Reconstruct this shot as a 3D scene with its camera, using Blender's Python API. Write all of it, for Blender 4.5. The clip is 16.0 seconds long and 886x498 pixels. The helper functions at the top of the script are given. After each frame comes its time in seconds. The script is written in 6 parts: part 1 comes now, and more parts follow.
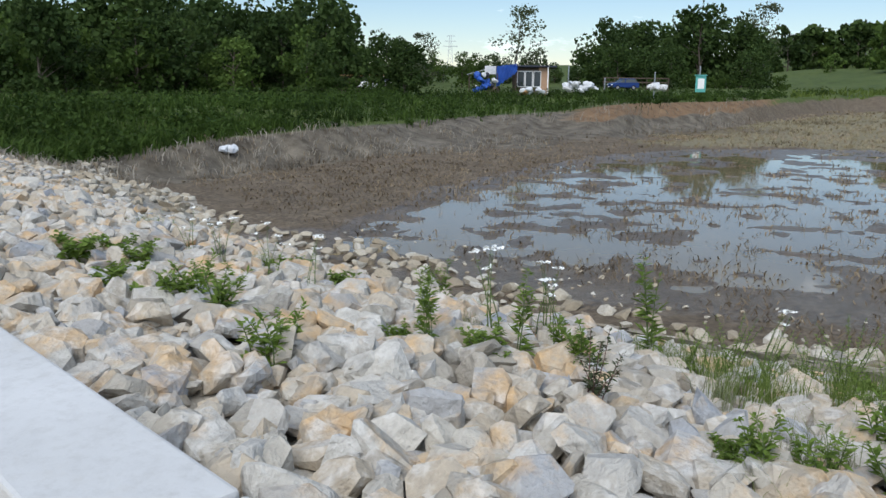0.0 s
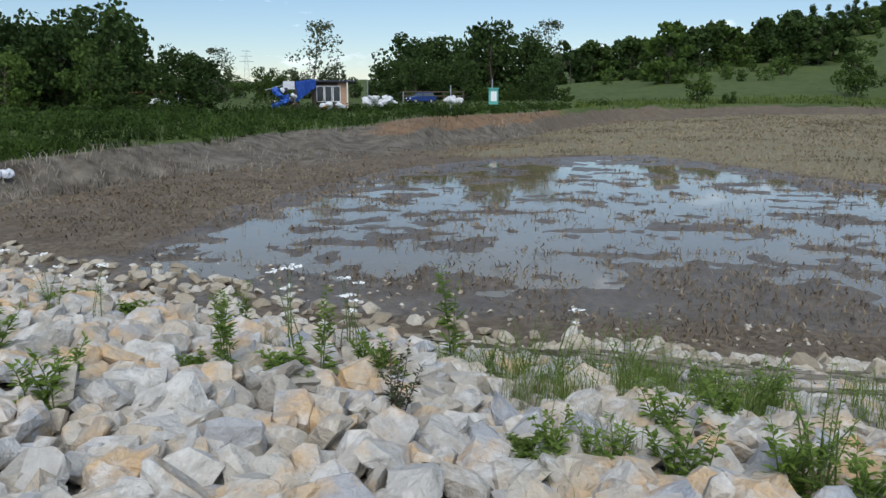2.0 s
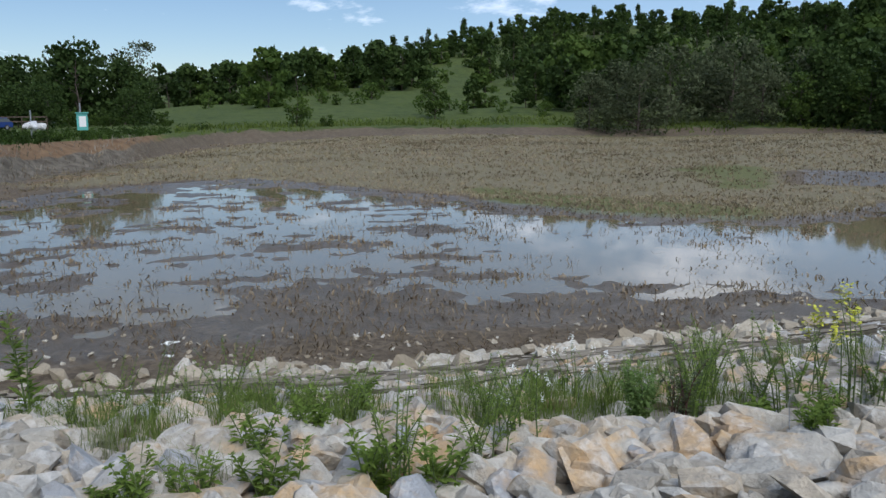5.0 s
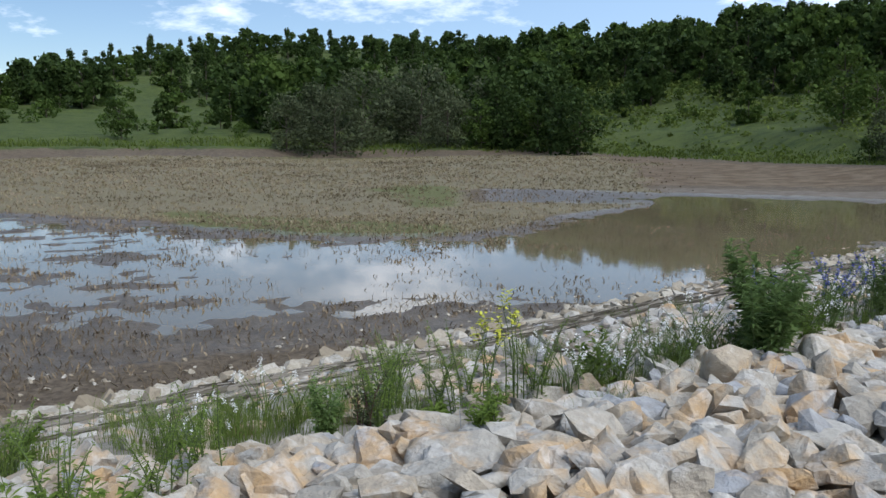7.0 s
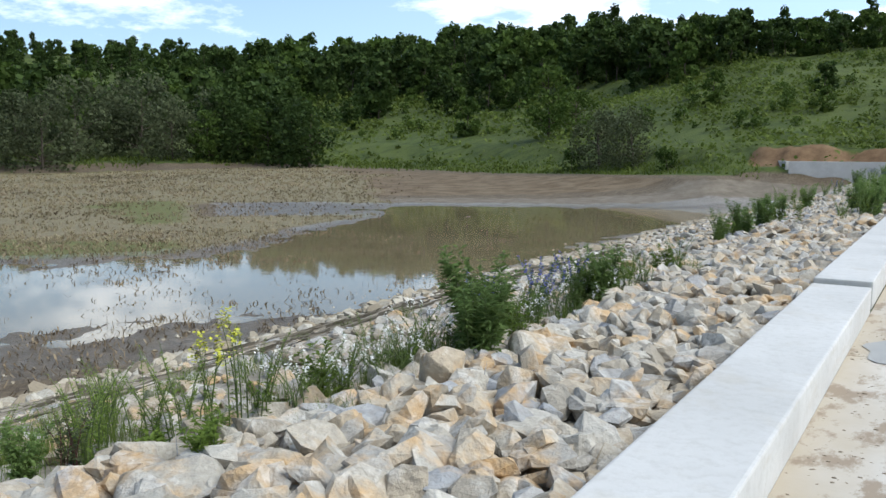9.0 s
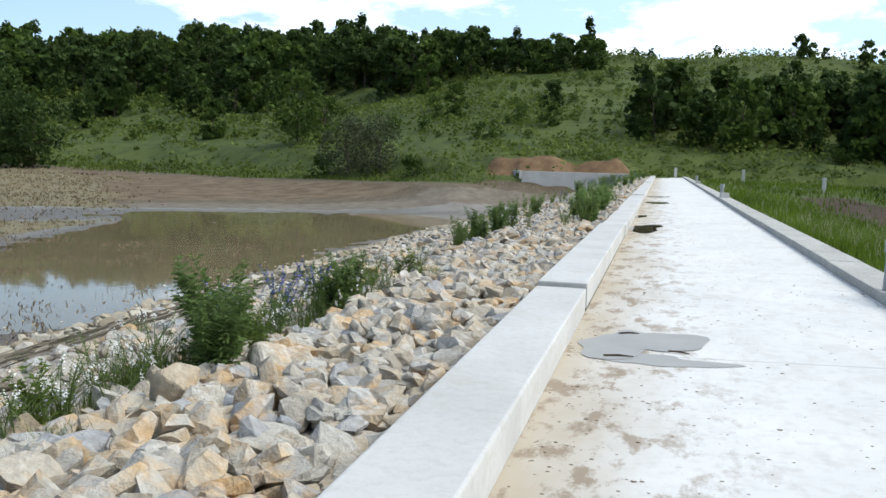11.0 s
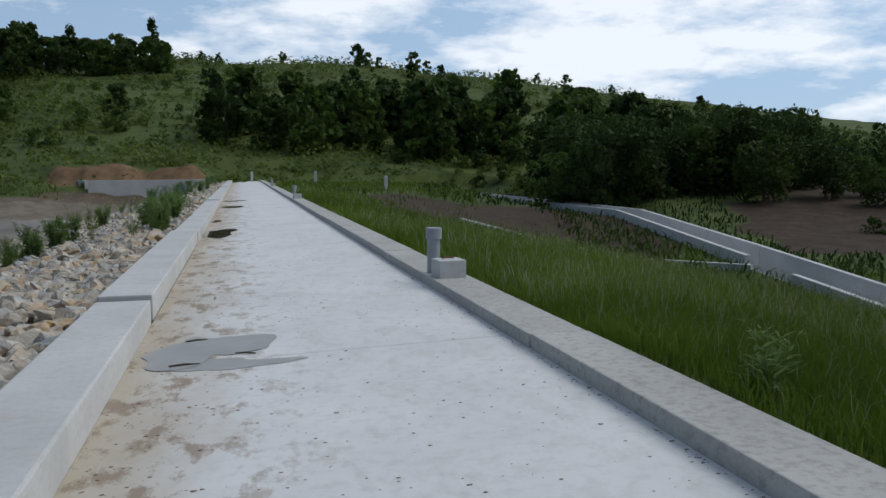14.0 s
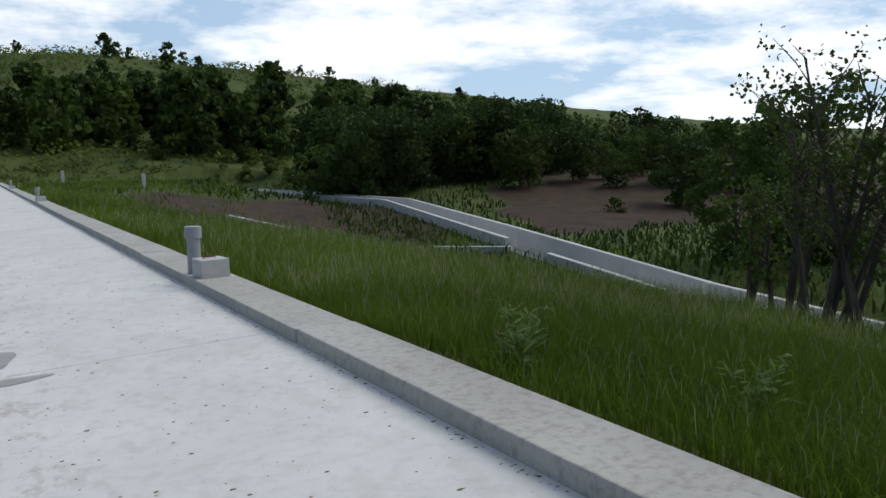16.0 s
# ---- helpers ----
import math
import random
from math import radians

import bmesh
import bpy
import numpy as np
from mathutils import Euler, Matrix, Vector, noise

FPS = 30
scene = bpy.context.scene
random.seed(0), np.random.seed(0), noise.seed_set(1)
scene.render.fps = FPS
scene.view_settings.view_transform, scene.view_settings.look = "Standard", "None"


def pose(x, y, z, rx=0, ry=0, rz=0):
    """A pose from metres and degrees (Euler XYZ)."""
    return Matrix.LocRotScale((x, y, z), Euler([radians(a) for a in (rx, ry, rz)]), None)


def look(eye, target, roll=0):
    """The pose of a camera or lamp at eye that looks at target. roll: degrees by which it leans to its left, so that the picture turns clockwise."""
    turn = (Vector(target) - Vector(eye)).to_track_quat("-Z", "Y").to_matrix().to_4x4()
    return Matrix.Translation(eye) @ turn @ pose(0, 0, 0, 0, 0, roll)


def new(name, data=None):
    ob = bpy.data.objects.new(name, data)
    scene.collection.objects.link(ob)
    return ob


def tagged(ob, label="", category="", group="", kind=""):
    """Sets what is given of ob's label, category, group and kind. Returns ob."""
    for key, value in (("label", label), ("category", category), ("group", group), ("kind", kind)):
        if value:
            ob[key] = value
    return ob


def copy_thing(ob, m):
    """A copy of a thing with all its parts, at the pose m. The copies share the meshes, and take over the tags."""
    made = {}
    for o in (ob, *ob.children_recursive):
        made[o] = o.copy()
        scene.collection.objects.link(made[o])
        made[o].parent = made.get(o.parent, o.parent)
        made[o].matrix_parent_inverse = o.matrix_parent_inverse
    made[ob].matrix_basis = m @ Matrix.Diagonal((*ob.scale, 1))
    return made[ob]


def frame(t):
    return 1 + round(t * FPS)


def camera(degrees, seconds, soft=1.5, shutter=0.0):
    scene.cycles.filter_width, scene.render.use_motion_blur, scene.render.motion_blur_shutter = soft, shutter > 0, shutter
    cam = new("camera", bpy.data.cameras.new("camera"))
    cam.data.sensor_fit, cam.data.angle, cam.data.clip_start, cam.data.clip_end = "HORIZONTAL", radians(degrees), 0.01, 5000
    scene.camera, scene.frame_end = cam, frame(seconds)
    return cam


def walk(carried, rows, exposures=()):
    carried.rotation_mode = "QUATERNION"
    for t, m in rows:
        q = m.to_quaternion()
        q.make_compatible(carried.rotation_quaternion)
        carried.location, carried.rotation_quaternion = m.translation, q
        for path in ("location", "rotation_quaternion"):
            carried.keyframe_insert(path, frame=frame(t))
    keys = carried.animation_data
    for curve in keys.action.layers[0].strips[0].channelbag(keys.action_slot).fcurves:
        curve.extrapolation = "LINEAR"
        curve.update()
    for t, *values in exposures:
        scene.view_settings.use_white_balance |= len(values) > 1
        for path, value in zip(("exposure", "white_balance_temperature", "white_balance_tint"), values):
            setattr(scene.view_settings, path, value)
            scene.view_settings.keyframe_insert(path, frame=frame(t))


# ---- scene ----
cam = camera(56.12, 16.0)
PATH = [
    (0.0, -0.353, -0.134, 1.577, 78.09, -0.72, 110.37),
    (0.5, -0.362, -0.126, 1.579, 78.19, -0.64, 108.26),
    (1.0, -0.373, -0.107, 1.581, 78.37, -0.50, 104.66),
    (1.5, -0.382, -0.087, 1.584, 78.70, -0.09, 100.89),
    (2.0, -0.390, -0.065, 1.586, 79.16, -0.11, 96.90),
    (2.5, -0.392, -0.034, 1.591, 79.38, 0.27, 93.24),
    (3.0, -0.393, 0.002, 1.596, 79.58, 0.36, 89.00),
    (3.5, -0.391, 0.039, 1.601, 79.93, 0.52, 84.61),
    (3.7, -0.389, 0.053, 1.603, 80.02, 0.72, 82.90),
    (5.8, -0.343, 0.180, 1.583, 81.33, -0.48, 61.99),
    (6.0, -0.335, 0.191, 1.581, 81.46, -0.52, 59.94),
    (6.5, -0.313, 0.221, 1.585, 81.74, -0.39, 55.19),
    (7.0, -0.287, 0.253, 1.589, 82.23, -0.36, 49.95),
    (7.5, -0.260, 0.280, 1.593, 82.54, -0.17, 45.12),
    (8.0, -0.225, 0.310, 1.597, 82.89, -0.09, 39.29),
    (8.5, -0.214, 0.321, 1.595, 83.02, -0.68, 35.47),
    (8.7, -0.209, 0.325, 1.594, 83.05, -0.50, 34.04),
    (10.8, -0.132, 0.366, 1.621, 83.89, -1.38, 16.42),
    (11.0, -0.123, 0.369, 1.625, 83.80, -1.57, 14.73),
    (11.5, -0.088, 0.379, 1.622, 84.02, -0.73, 10.24),
    (12.0, -0.050, 0.388, 1.618, 84.05, -0.76, 5.34),
    (12.5, -0.015, 0.400, 1.616, 84.23, -0.09, 1.11),
    (13.0, 0.018, 0.411, 1.614, 84.40, 0.30, -2.87),
    (13.5, 0.059, 0.401, 1.613, 84.42, 0.51, -8.34),
    (14.0, 0.098, 0.387, 1.613, 84.42, 0.36, -13.66),
    (14.5, 0.127, 0.373, 1.614, 84.13, 0.75, -18.62),
    (15.0, 0.151, 0.357, 1.616, 83.97, 1.06, -22.82),
    (15.5, 0.169, 0.356, 1.616, 83.69, 1.30, -25.84),
    (16.0, 0.190, 0.352, 1.615, 83.58, 1.87, -29.45),
]
EXPOSURES = [(0.0, -0.05, 6000, 10), (2.0, -0.18, 5900, 10), (3.5, -0.24, 5850, 10), (6.0, -0.28, 5900, 12), (7.5, 0.02, 5950, 10), (8.5, 0.15, 6100, 8), (11.0, 0.20, 6350, 7), (12.0, -0.06, 6300, 7), (13.0, -0.54, 6200, 8), (14.0, -0.82, 6150, 9), (15.0, -0.74, 6300, 9), (16.0, -0.62, 6400, 9)]
walk(cam, [(t, pose(x, y, z, a, b, c)) for t, x, y, z, a, b, c in PATH], EXPOSURES)

# ---------------------------------------------------------------- world and light
SUN_EL, SUN_AZ = 50.0, -92.0          # degrees; azimuth counted left from +Y
world = bpy.data.worlds.new("sky")
scene.world = world
world.use_nodes = True
wn, wl = world.node_tree.nodes, world.node_tree.links
wn.clear()
w_out = wn.new("ShaderNodeOutputWorld")
w_bg = wn.new("ShaderNodeBackground")
w_sky = wn.new("ShaderNodeTexSky")
w_sky.sky_type = "NISHITA"
w_sky.sun_disc = False
w_sky.sun_elevation = radians(SUN_EL)
w_sky.sun_rotation = radians(-SUN_AZ)
w_sky.air_density, w_sky.dust_density, w_sky.ozone_density = 1.0, 0.0, 3.0
w_geo = wn.new("ShaderNodeTexCoord")
w_sep = wn.new("ShaderNodeSeparateXYZ")
wl.new(w_geo.outputs["Generated"], w_sep.inputs[0])


def wmath(op, a, b=None):
    n = wn.new("ShaderNodeMath")
    n.operation = op
    for i, v in enumerate((a, b)):
        if v is None:
            continue
        if isinstance(v, (int, float)):
            n.inputs[i].default_value = v
        else:
            wl.new(v, n.inputs[i])
    return n.outputs[0]


# cloud layer: noise on a plane high above, seen in perspective
w_z = wmath("ADD", wmath("MAXIMUM", w_sep.outputs[2], 0.0), 0.20)
w_comb = wn.new("ShaderNodeCombineXYZ")
wl.new(wmath("DIVIDE", w_sep.outputs[0], w_z), w_comb.inputs[0])
wl.new(wmath("DIVIDE", w_sep.outputs[1], w_z), w_comb.inputs[1])
w_n = wn.new("ShaderNodeTexNoise")
w_n.inputs["Scale"].default_value = 1.15
w_n.inputs["Detail"].default_value = 9.0
w_n.inputs["Roughness"].default_value = 0.62
wl.new(w_comb.outputs[0], w_n.inputs["Vector"])
w_ramp = wn.new("ShaderNodeValToRGB")
w_ramp.color_ramp.elements[0].position, w_ramp.color_ramp.elements[1].position = 0.50, 0.62
# more cloud towards the sun
w_side = wmath("ADD", wmath("MULTIPLY", w_sep.outputs[0], 0.09), wmath("MULTIPLY", w_sep.outputs[1], 0.05))
wl.new(wmath("ADD", w_n.outputs[0], w_side), w_ramp.inputs[0])
w_mix = wn.new("ShaderNodeMix")
w_mix.data_type = "RGBA"
wl.new(wmath("ADD", wmath("MULTIPLY", w_ramp.outputs[0], 0.85), 0.0), w_mix.inputs["Factor"])
# thin high haze over the blue
w_haze = wn.new("ShaderNodeMix")
w_haze.data_type = "RGBA"
wl.new(wmath("MAXIMUM", wmath("ADD", wmath("ADD", wmath("MULTIPLY", w_sep.outputs[0], 0.28), wmath("MULTIPLY", w_sep.outputs[1], 0.36)), 0.24), 0.06), w_haze.inputs["Factor"])
wl.new(w_sky.outputs[0], w_haze.inputs["A"])
w_haze.inputs["B"].default_value = (8.6, 11.4, 15.0, 1)
wl.new(w_haze.outputs["Result"], w_mix.inputs["A"])
w_mix.inputs["B"].default_value = (17.0, 17.1, 17.3, 1)
wl.new(w_mix.outputs["Result"], w_bg.inputs[0])
w_bg.inputs[1].default_value = 0.102
wl.new(w_bg.outputs[0], w_out.inputs[0])

sun_data = bpy.data.lights.new("sun", "SUN")
sun_data.energy, sun_data.angle, sun_data.color = 2.8, radians(40), (1.0, 0.95, 0.87)
sun = new("sun", sun_data)
sun.matrix_world = look((-60 * math.sin(radians(SUN_AZ)), 60 * math.cos(radians(SUN_AZ)), 60 * math.tan(radians(SUN_EL))), (0, 0, 0))

# ---------------------------------------------------------------- small tools
rng = np.random.default_rng(7)


def vnoise(x, y, seed=0):
    """Smooth value noise on a unit lattice, -1 to 1."""
    x, y = np.asarray(x, float), np.asarray(y, float)
    xi, yi = np.floor(x).astype(np.int64), np.floor(y).astype(np.int64)
    fx, fy = x - xi, y - yi
    fx, fy = fx * fx * (3 - 2 * fx), fy * fy * (3 - 2 * fy)

    def h(a, b):
        n = (a * 374761393 + b * 668265263 + seed * 974634777) & 0xFFFFFFFF
        n = ((n ^ (n >> 13)) * 1274126177) & 0xFFFFFFFF
        return ((n ^ (n >> 16)) & 0xFFFF) / 32767.5 - 1
    a = h(xi, yi) * (1 - fx) + h(xi + 1, yi) * fx
    b = h(xi, yi + 1) * (1 - fx) + h(xi + 1, yi + 1) * fx
    return a * (1 - fy) + b * fy


def fbm(x, y, octaves=4, seed=0):
    s, k = 0, 1.0
    for i in range(octaves):
        s = s + k * vnoise(x * 2 ** i, y * 2 ** i, seed + i)
        k *= 0.5
    return s


def smooth(a, b, x):
    t = np.clip((x - a) / (b - a), 0, 1)
    return t * t * (3 - 2 * t)


def mesh_from(name, verts, faces, mats=(), attrs=None, smooth_faces=False, mat_ids=None):
    me = bpy.data.meshes.new(name)
    me.from_pydata(verts if isinstance(verts, list) else verts.tolist(), [], faces if isinstance(faces, list) else faces.tolist())
    for m in mats:
        me.materials.append(m)
    if mat_ids is not None:
        me.polygons.foreach_set("material_index", np.asarray(mat_ids, np.int32))
    for key, values in (attrs or {}).items():
        at = me.attributes.new(key, "FLOAT", "POINT")
        at.data.foreach_set("value", np.asarray(values, np.float32))
    me.polygons.foreach_set("use_smooth", [smooth_faces] * len(me.polygons))
    me.update()
    return me


def part(name, bm, material, parent, label=""):
    """One mesh object under a thing or a part; bm is a bmesh or a mesh."""
    if isinstance(bm, bmesh.types.BMesh):
        me = bpy.data.meshes.new(name)
        bm.to_mesh(me)
        bm.free()
    else:
        me = bm
    if material is not None and not me.materials:
        me.materials.append(material)
    ob = new(name, me)
    ob.parent = parent
    return tagged(ob, label)


def box(bm, x0, y0, z0, x1, y1, z1, bevel=0.0):
    b = bmesh.new()
    bmesh.ops.create_cube(b, size=1)
    bmesh.ops.scale(b, vec=(x1 - x0, y1 - y0, z1 - z0), verts=b.verts)
    bmesh.ops.translate(b, vec=((x0 + x1) / 2, (y0 + y1) / 2, (z0 + z1) / 2), verts=b.verts)
    if bevel:
        bmesh.ops.bevel(b, geom=b.edges[:], offset=bevel, segments=2, affect="EDGES", profile=0.6)
    me = bpy.data.meshes.new("tmp")
    b.to_mesh(me)
    b.free()
    bm.from_mesh(me)
    bpy.data.meshes.remove(me)


def tube(bm, points, radii, sides=8):
    """A tapered tube along points."""
    rings = []
    for i, p in enumerate(points):
        p = Vector(p)
        d = (Vector(points[min(i + 1, len(points) - 1)]) - Vector(points[max(i - 1, 0)])).normalized()
        u = d.orthogonal().normalized()
        v = d.cross(u)
        rings.append([bm.verts.new(p + (u * math.cos(a) + v * math.sin(a)) * radii[i]) for a in [2 * math.pi * k / sides for k in range(sides)]])
    for a, b in zip(rings, rings[1:]):
        for k in range(sides):
            bm.faces.new((a[k], a[(k + 1) % sides], b[(k + 1) % sides], b[k]))
    bm.faces.new(rings[-1])
    bm.faces.new(rings[0][::-1])


# ---------------------------------------------------------------- materials
class Mat:
    """Builds a node material with short calls."""

    def __init__(self, name, rough=0.8, spec=0.3):
        self.m = bpy.data.materials.new(name)
        self.m.use_nodes = True
        self.t = self.m.node_tree
        self.b = self.t.nodes["Principled BSDF"]
        self.b.inputs["Roughness"].default_value = rough
        self.b.inputs["Specular IOR Level"].default_value = spec
        self.co = self.t.nodes.new("ShaderNodeTexCoord")

    def put(self, socket, v):
        if isinstance(v, (int, float)):
            socket.default_value = v
        elif isinstance(v, tuple):
            socket.default_value = (*v, 1) if len(v) == 3 and socket.type == "RGBA" else v
        else:
            self.t.links.new(v, socket)

    def noise(self, scale, detail=4, rough=0.55, coord="Object", stretch=None):
        n = self.t.nodes.new("ShaderNodeTexNoise")
        n.inputs["Scale"].default_value, n.inputs["Detail"].default_value, n.inputs["Roughness"].default_value = scale, detail, rough
        if coord == "World":
            g = self.t.nodes.new("ShaderNodeNewGeometry")
            src = g.outputs["Position"]
        else:
            src = self.co.outputs[coord]
        if stretch:
            mp = self.t.nodes.new("ShaderNodeMapping")
            mp.inputs["Scale"].default_value = stretch
            self.t.links.new(src, mp.inputs[0])
            src = mp.outputs[0]
        self.t.links.new(src, n.inputs["Vector"])
        return n.outputs[0]

    def ramp(self, v, *stops):
        r = self.t.nodes.new("ShaderNodeValToRGB")
        while len(r.color_ramp.elements) < len(stops):
            r.color_ramp.elements.new(0.5)
        for e, (p, c) in zip(r.color_ramp.elements, stops):
            e.position, e.color = p, ((c, c, c, 1) if isinstance(c, (int, float)) else (*c, 1))
        self.t.links.new(v, r.inputs[0])
        return r.outputs[0]

    def mix(self, f, a, b, blend="MIX"):
        n = self.t.nodes.new("ShaderNodeMix")
        n.data_type, n.blend_type = "RGBA", blend
        for k, v in (("Factor", f), ("A", a), ("B", b)):
            self.put(n.inputs[k] if k == "Factor" else [s for s in n.inputs if s.name == k and s.type == "RGBA"][0], v)
        return n.outputs["Result"]

    def math(self, op, a, b=0.0):
        n = self.t.nodes.new("ShaderNodeMath")
        n.operation = op
        self.put(n.inputs[0], a)
        self.put(n.inputs[1], b)
        return n.outputs[0]

    def attr(self, name):
        n = self.t.nodes.new("ShaderNodeAttribute")
        n.attribute_name = name
        return n.outputs["Fac"]

    def rnd(self):
        return self.t.nodes.new("ShaderNodeObjectInfo").outputs["Random"]

    def island(self):
        return self.t.nodes.new("ShaderNodeNewGeometry").outputs["Random Per Island"]

    def bump(self, h, strength=0.4, dist=0.02):
        n = self.t.nodes.new("ShaderNodeBump")
        n.inputs["Strength"].default_value, n.inputs["Distance"].default_value = strength, dist
        self.t.links.new(h, n.inputs["Height"])
        self.t.links.new(n.outputs[0], self.b.inputs["Normal"])

    def done(self, color=None, rough=None):
        if color is not None:
            self.put(self.b.inputs["Base Color"], color)
        if rough is not None:
            self.put(self.b.inputs["Roughness"], rough)
        return self.m


def leaf_material(name, dark, light, translucent=0.25):
    """Foliage: colour varies by clump and by plant, with some light through the leaf."""
    k = Mat(name, 0.65, 0.10)
    n = k.noise(0.6, 3)
    c = k.mix(k.island(), dark, light)
    c = k.mix(k.ramp(n, (0.35, 0.0), (0.7, 1.0)), c, k.mix(0.55, c, light))
    c = k.mix(k.ramp(k.noise(0.055, 3, 0.6, "World"), (0.40, 0.55), (0.52, 0.0)), c, tuple(v * 0.45 for v in dark))
    c = k.mix(k.ramp(k.noise(0.09, 3, 0.6, "World"), (0.54, 0.0), (0.66, 0.5)), c, tuple(v * 1.15 for v in light))
    c = k.mix(k.math("MULTIPLY", k.rnd(), 0.35), c, tuple(v * 0.6 for v in dark))
    k.put(k.b.inputs["Base Color"], c)
    tr = k.t.nodes.new("ShaderNodeBsdfTranslucent")
    k.t.links.new(c, tr.inputs[0])
    mx = k.t.nodes.new("ShaderNodeMixShader")
    mx.inputs[0].default_value = translucent
    k.t.links.new(k.b.outputs[0], mx.inputs[1])
    k.t.links.new(tr.outputs[0], mx.inputs[2])
    k.t.links.new(mx.outputs[0], k.t.nodes["Material Output"].inputs[0])
    return k.m


def rock_material(name, per_island):
    k = Mat(name, 0.85, 0.25)
    r = k.island() if per_island else k.rnd()
    n1, n2 = k.noise(2.2, 5, 0.62, "World"), k.noise(18, 5, 0.65, "World")
    base = k.ramp(r, (0.0, (0.30, 0.265, 0.21)), (0.22, (0.45, 0.42, 0.36)), (0.5, (0.42, 0.35, 0.255)), (0.62, (0.50, 0.475, 0.42)), (0.85, (0.36, 0.34, 0.305)), (0.95, (0.31, 0.325, 0.345)), (1.0, (0.53, 0.495, 0.43)))
    ochre = k.mix(k.ramp(n1, (0.50, 0.0), (0.64, 0.85)), base, (0.54, 0.355, 0.17))
    ochre = k.mix(k.ramp(k.noise(4.5, 4, 0.6, "World"), (0.52, 0.0), (0.66, 0.6)), ochre, (0.60, 0.585, 0.55))
    ochre = k.mix(k.ramp(k.noise(7.5, 5, 0.7, "World"), (0.60, 0.0), (0.70, 0.55)), ochre, (0.20, 0.19, 0.175))
    c = k.mix(k.ramp(n2, (0.35, 0.35), (0.6, 0.0)), ochre, (0.22, 0.20, 0.17))
    k.bump(k.math("ADD", n2, k.math("MULTIPLY", k.noise(6, 4, 0.6, "World"), 1.5)), 0.75, 0.035)
    return k.done(c)


M_ROCK, M_ROCKS = rock_material("limestone", False), rock_material("limestone_many", True)

k = Mat("concrete_road", 0.8, 0.3)
n1, n2, n3 = k.noise(0.5, 5, 0.6, "World"), k.noise(9, 5, 0.65, "World"), k.noise(1.1, 4, 0.6, "World", (1.0, 0.35, 1.0))
c = k.mix(k.ramp(n1, (0.35, 0.0), (0.7, 1.0)), (0.58, 0.575, 0.56), (0.68, 0.67, 0.65))
c = k.mix(k.ramp(n2, (0.30, 0.35), (0.52, 0.0)), c, (0.42, 0.40, 0.37))
# washed soil along the parapet foot
sep = k.t.nodes.new("ShaderNodeSeparateXYZ")
k.t.links.new(k.t.nodes.new("ShaderNodeNewGeometry").outputs["Position"], sep.inputs[0])
near_edge = k.ramp(k.math("ADD", k.math("MULTIPLY", k.math("ADD", sep.outputs[0], 0.9), 0.55), k.math("MULTIPLY", n3, 0.9)), (0.46, 0.95), (1.0, 0.0))
c = k.mix(near_edge, c, (0.41, 0.35, 0.265))
blotch = k.math("MULTIPLY", k.ramp(k.noise(2.2, 6, 0.72, "World", (1.5, 0.8, 1)), (0.515, 0.0), (0.60, 0.9)), k.ramp(k.math("ADD", k.math("MULTIPLY", sep.outputs[0], 0.5), 0.5), (0.35, 1.0), (0.85, 0.12)))
c = k.mix(blotch, c, (0.27, 0.21, 0.15))
k.bump(n2, 0.15, 0.01)
M_ROAD = k.done(c)

k = Mat("concrete_cast", 0.82, 0.3)
n1, n2, n3 = k.noise(0.9, 5, 0.6, "World"), k.noise(14, 5, 0.65, "World"), k.noise(2.5, 4, 0.6, "World", (1, 1, 4))
c = k.mix(k.ramp(n1, (0.35, 0.0), (0.7, 1.0)), (0.46, 0.455, 0.44), (0.56, 0.555, 0.54))
c = k.mix(k.ramp(n2, (0.30, 0.3), (0.52, 0.0)), c, (0.34, 0.325, 0.30))
c = k.mix(k.ramp(k.noise(9.0, 6, 0.75, "World"), (0.56, 0.0), (0.68, 0.22)), c, (0.30, 0.28, 0.245))
c = k.mix(k.ramp(n3, (0.55, 0.0), (0.75, 0.35)), c, (0.40, 0.35, 0.27))
k.bump(n2, 0.25, 0.012)
M_CONC = k.done(c)

k = Mat("concrete_weathered", 0.88, 0.25)
n1, n2 = k.noise(0.8, 5, 0.65, "World"), k.noise(16, 5, 0.7, "World")
c = k.mix(k.ramp(n1, (0.35, 0.0), (0.68, 1.0)), (0.36, 0.35, 0.325), (0.47, 0.46, 0.43))
c = k.mix(k.ramp(n2, (0.30, 0.6), (0.52, 0.0)), c, (0.19, 0.18, 0.16))
c = k.mix(k.ramp(k.noise(3.2, 6, 0.75, "World"), (0.54, 0.0), (0.68, 0.45)), c, (0.23, 0.215, 0.185))
k.bump(k.math("ADD", n2, k.math("MULTIPLY", n1, 2.0)), 0.4, 0.015)
M_KERB = k.done(c)

k = Mat("pond_water", 0.03, 0.5)
k.b.inputs["IOR"].default_value = 1.33
k.bump(k.noise(1.6, 3, 0.5, "World", (1, 1.6, 1)), 0.07, 0.02)
M_WATER = k.done(k.ramp(k.noise(0.15, 3, 0.5, "World"), (0.3, (0.16, 0.130, 0.075)), (0.7, (0.21, 0.170, 0.100))))

# ground: zones come from attributes of the sheet, roughened by noise
k = Mat("ground", 0.9, 0.2)
n_a, n_b, n_c, n_d = k.noise(0.09, 6, 0.6, "World"), k.noise(0.7, 6, 0.65, "World"), k.noise(5, 5, 0.65, "World"), k.noise(28, 3, 0.6, "World")


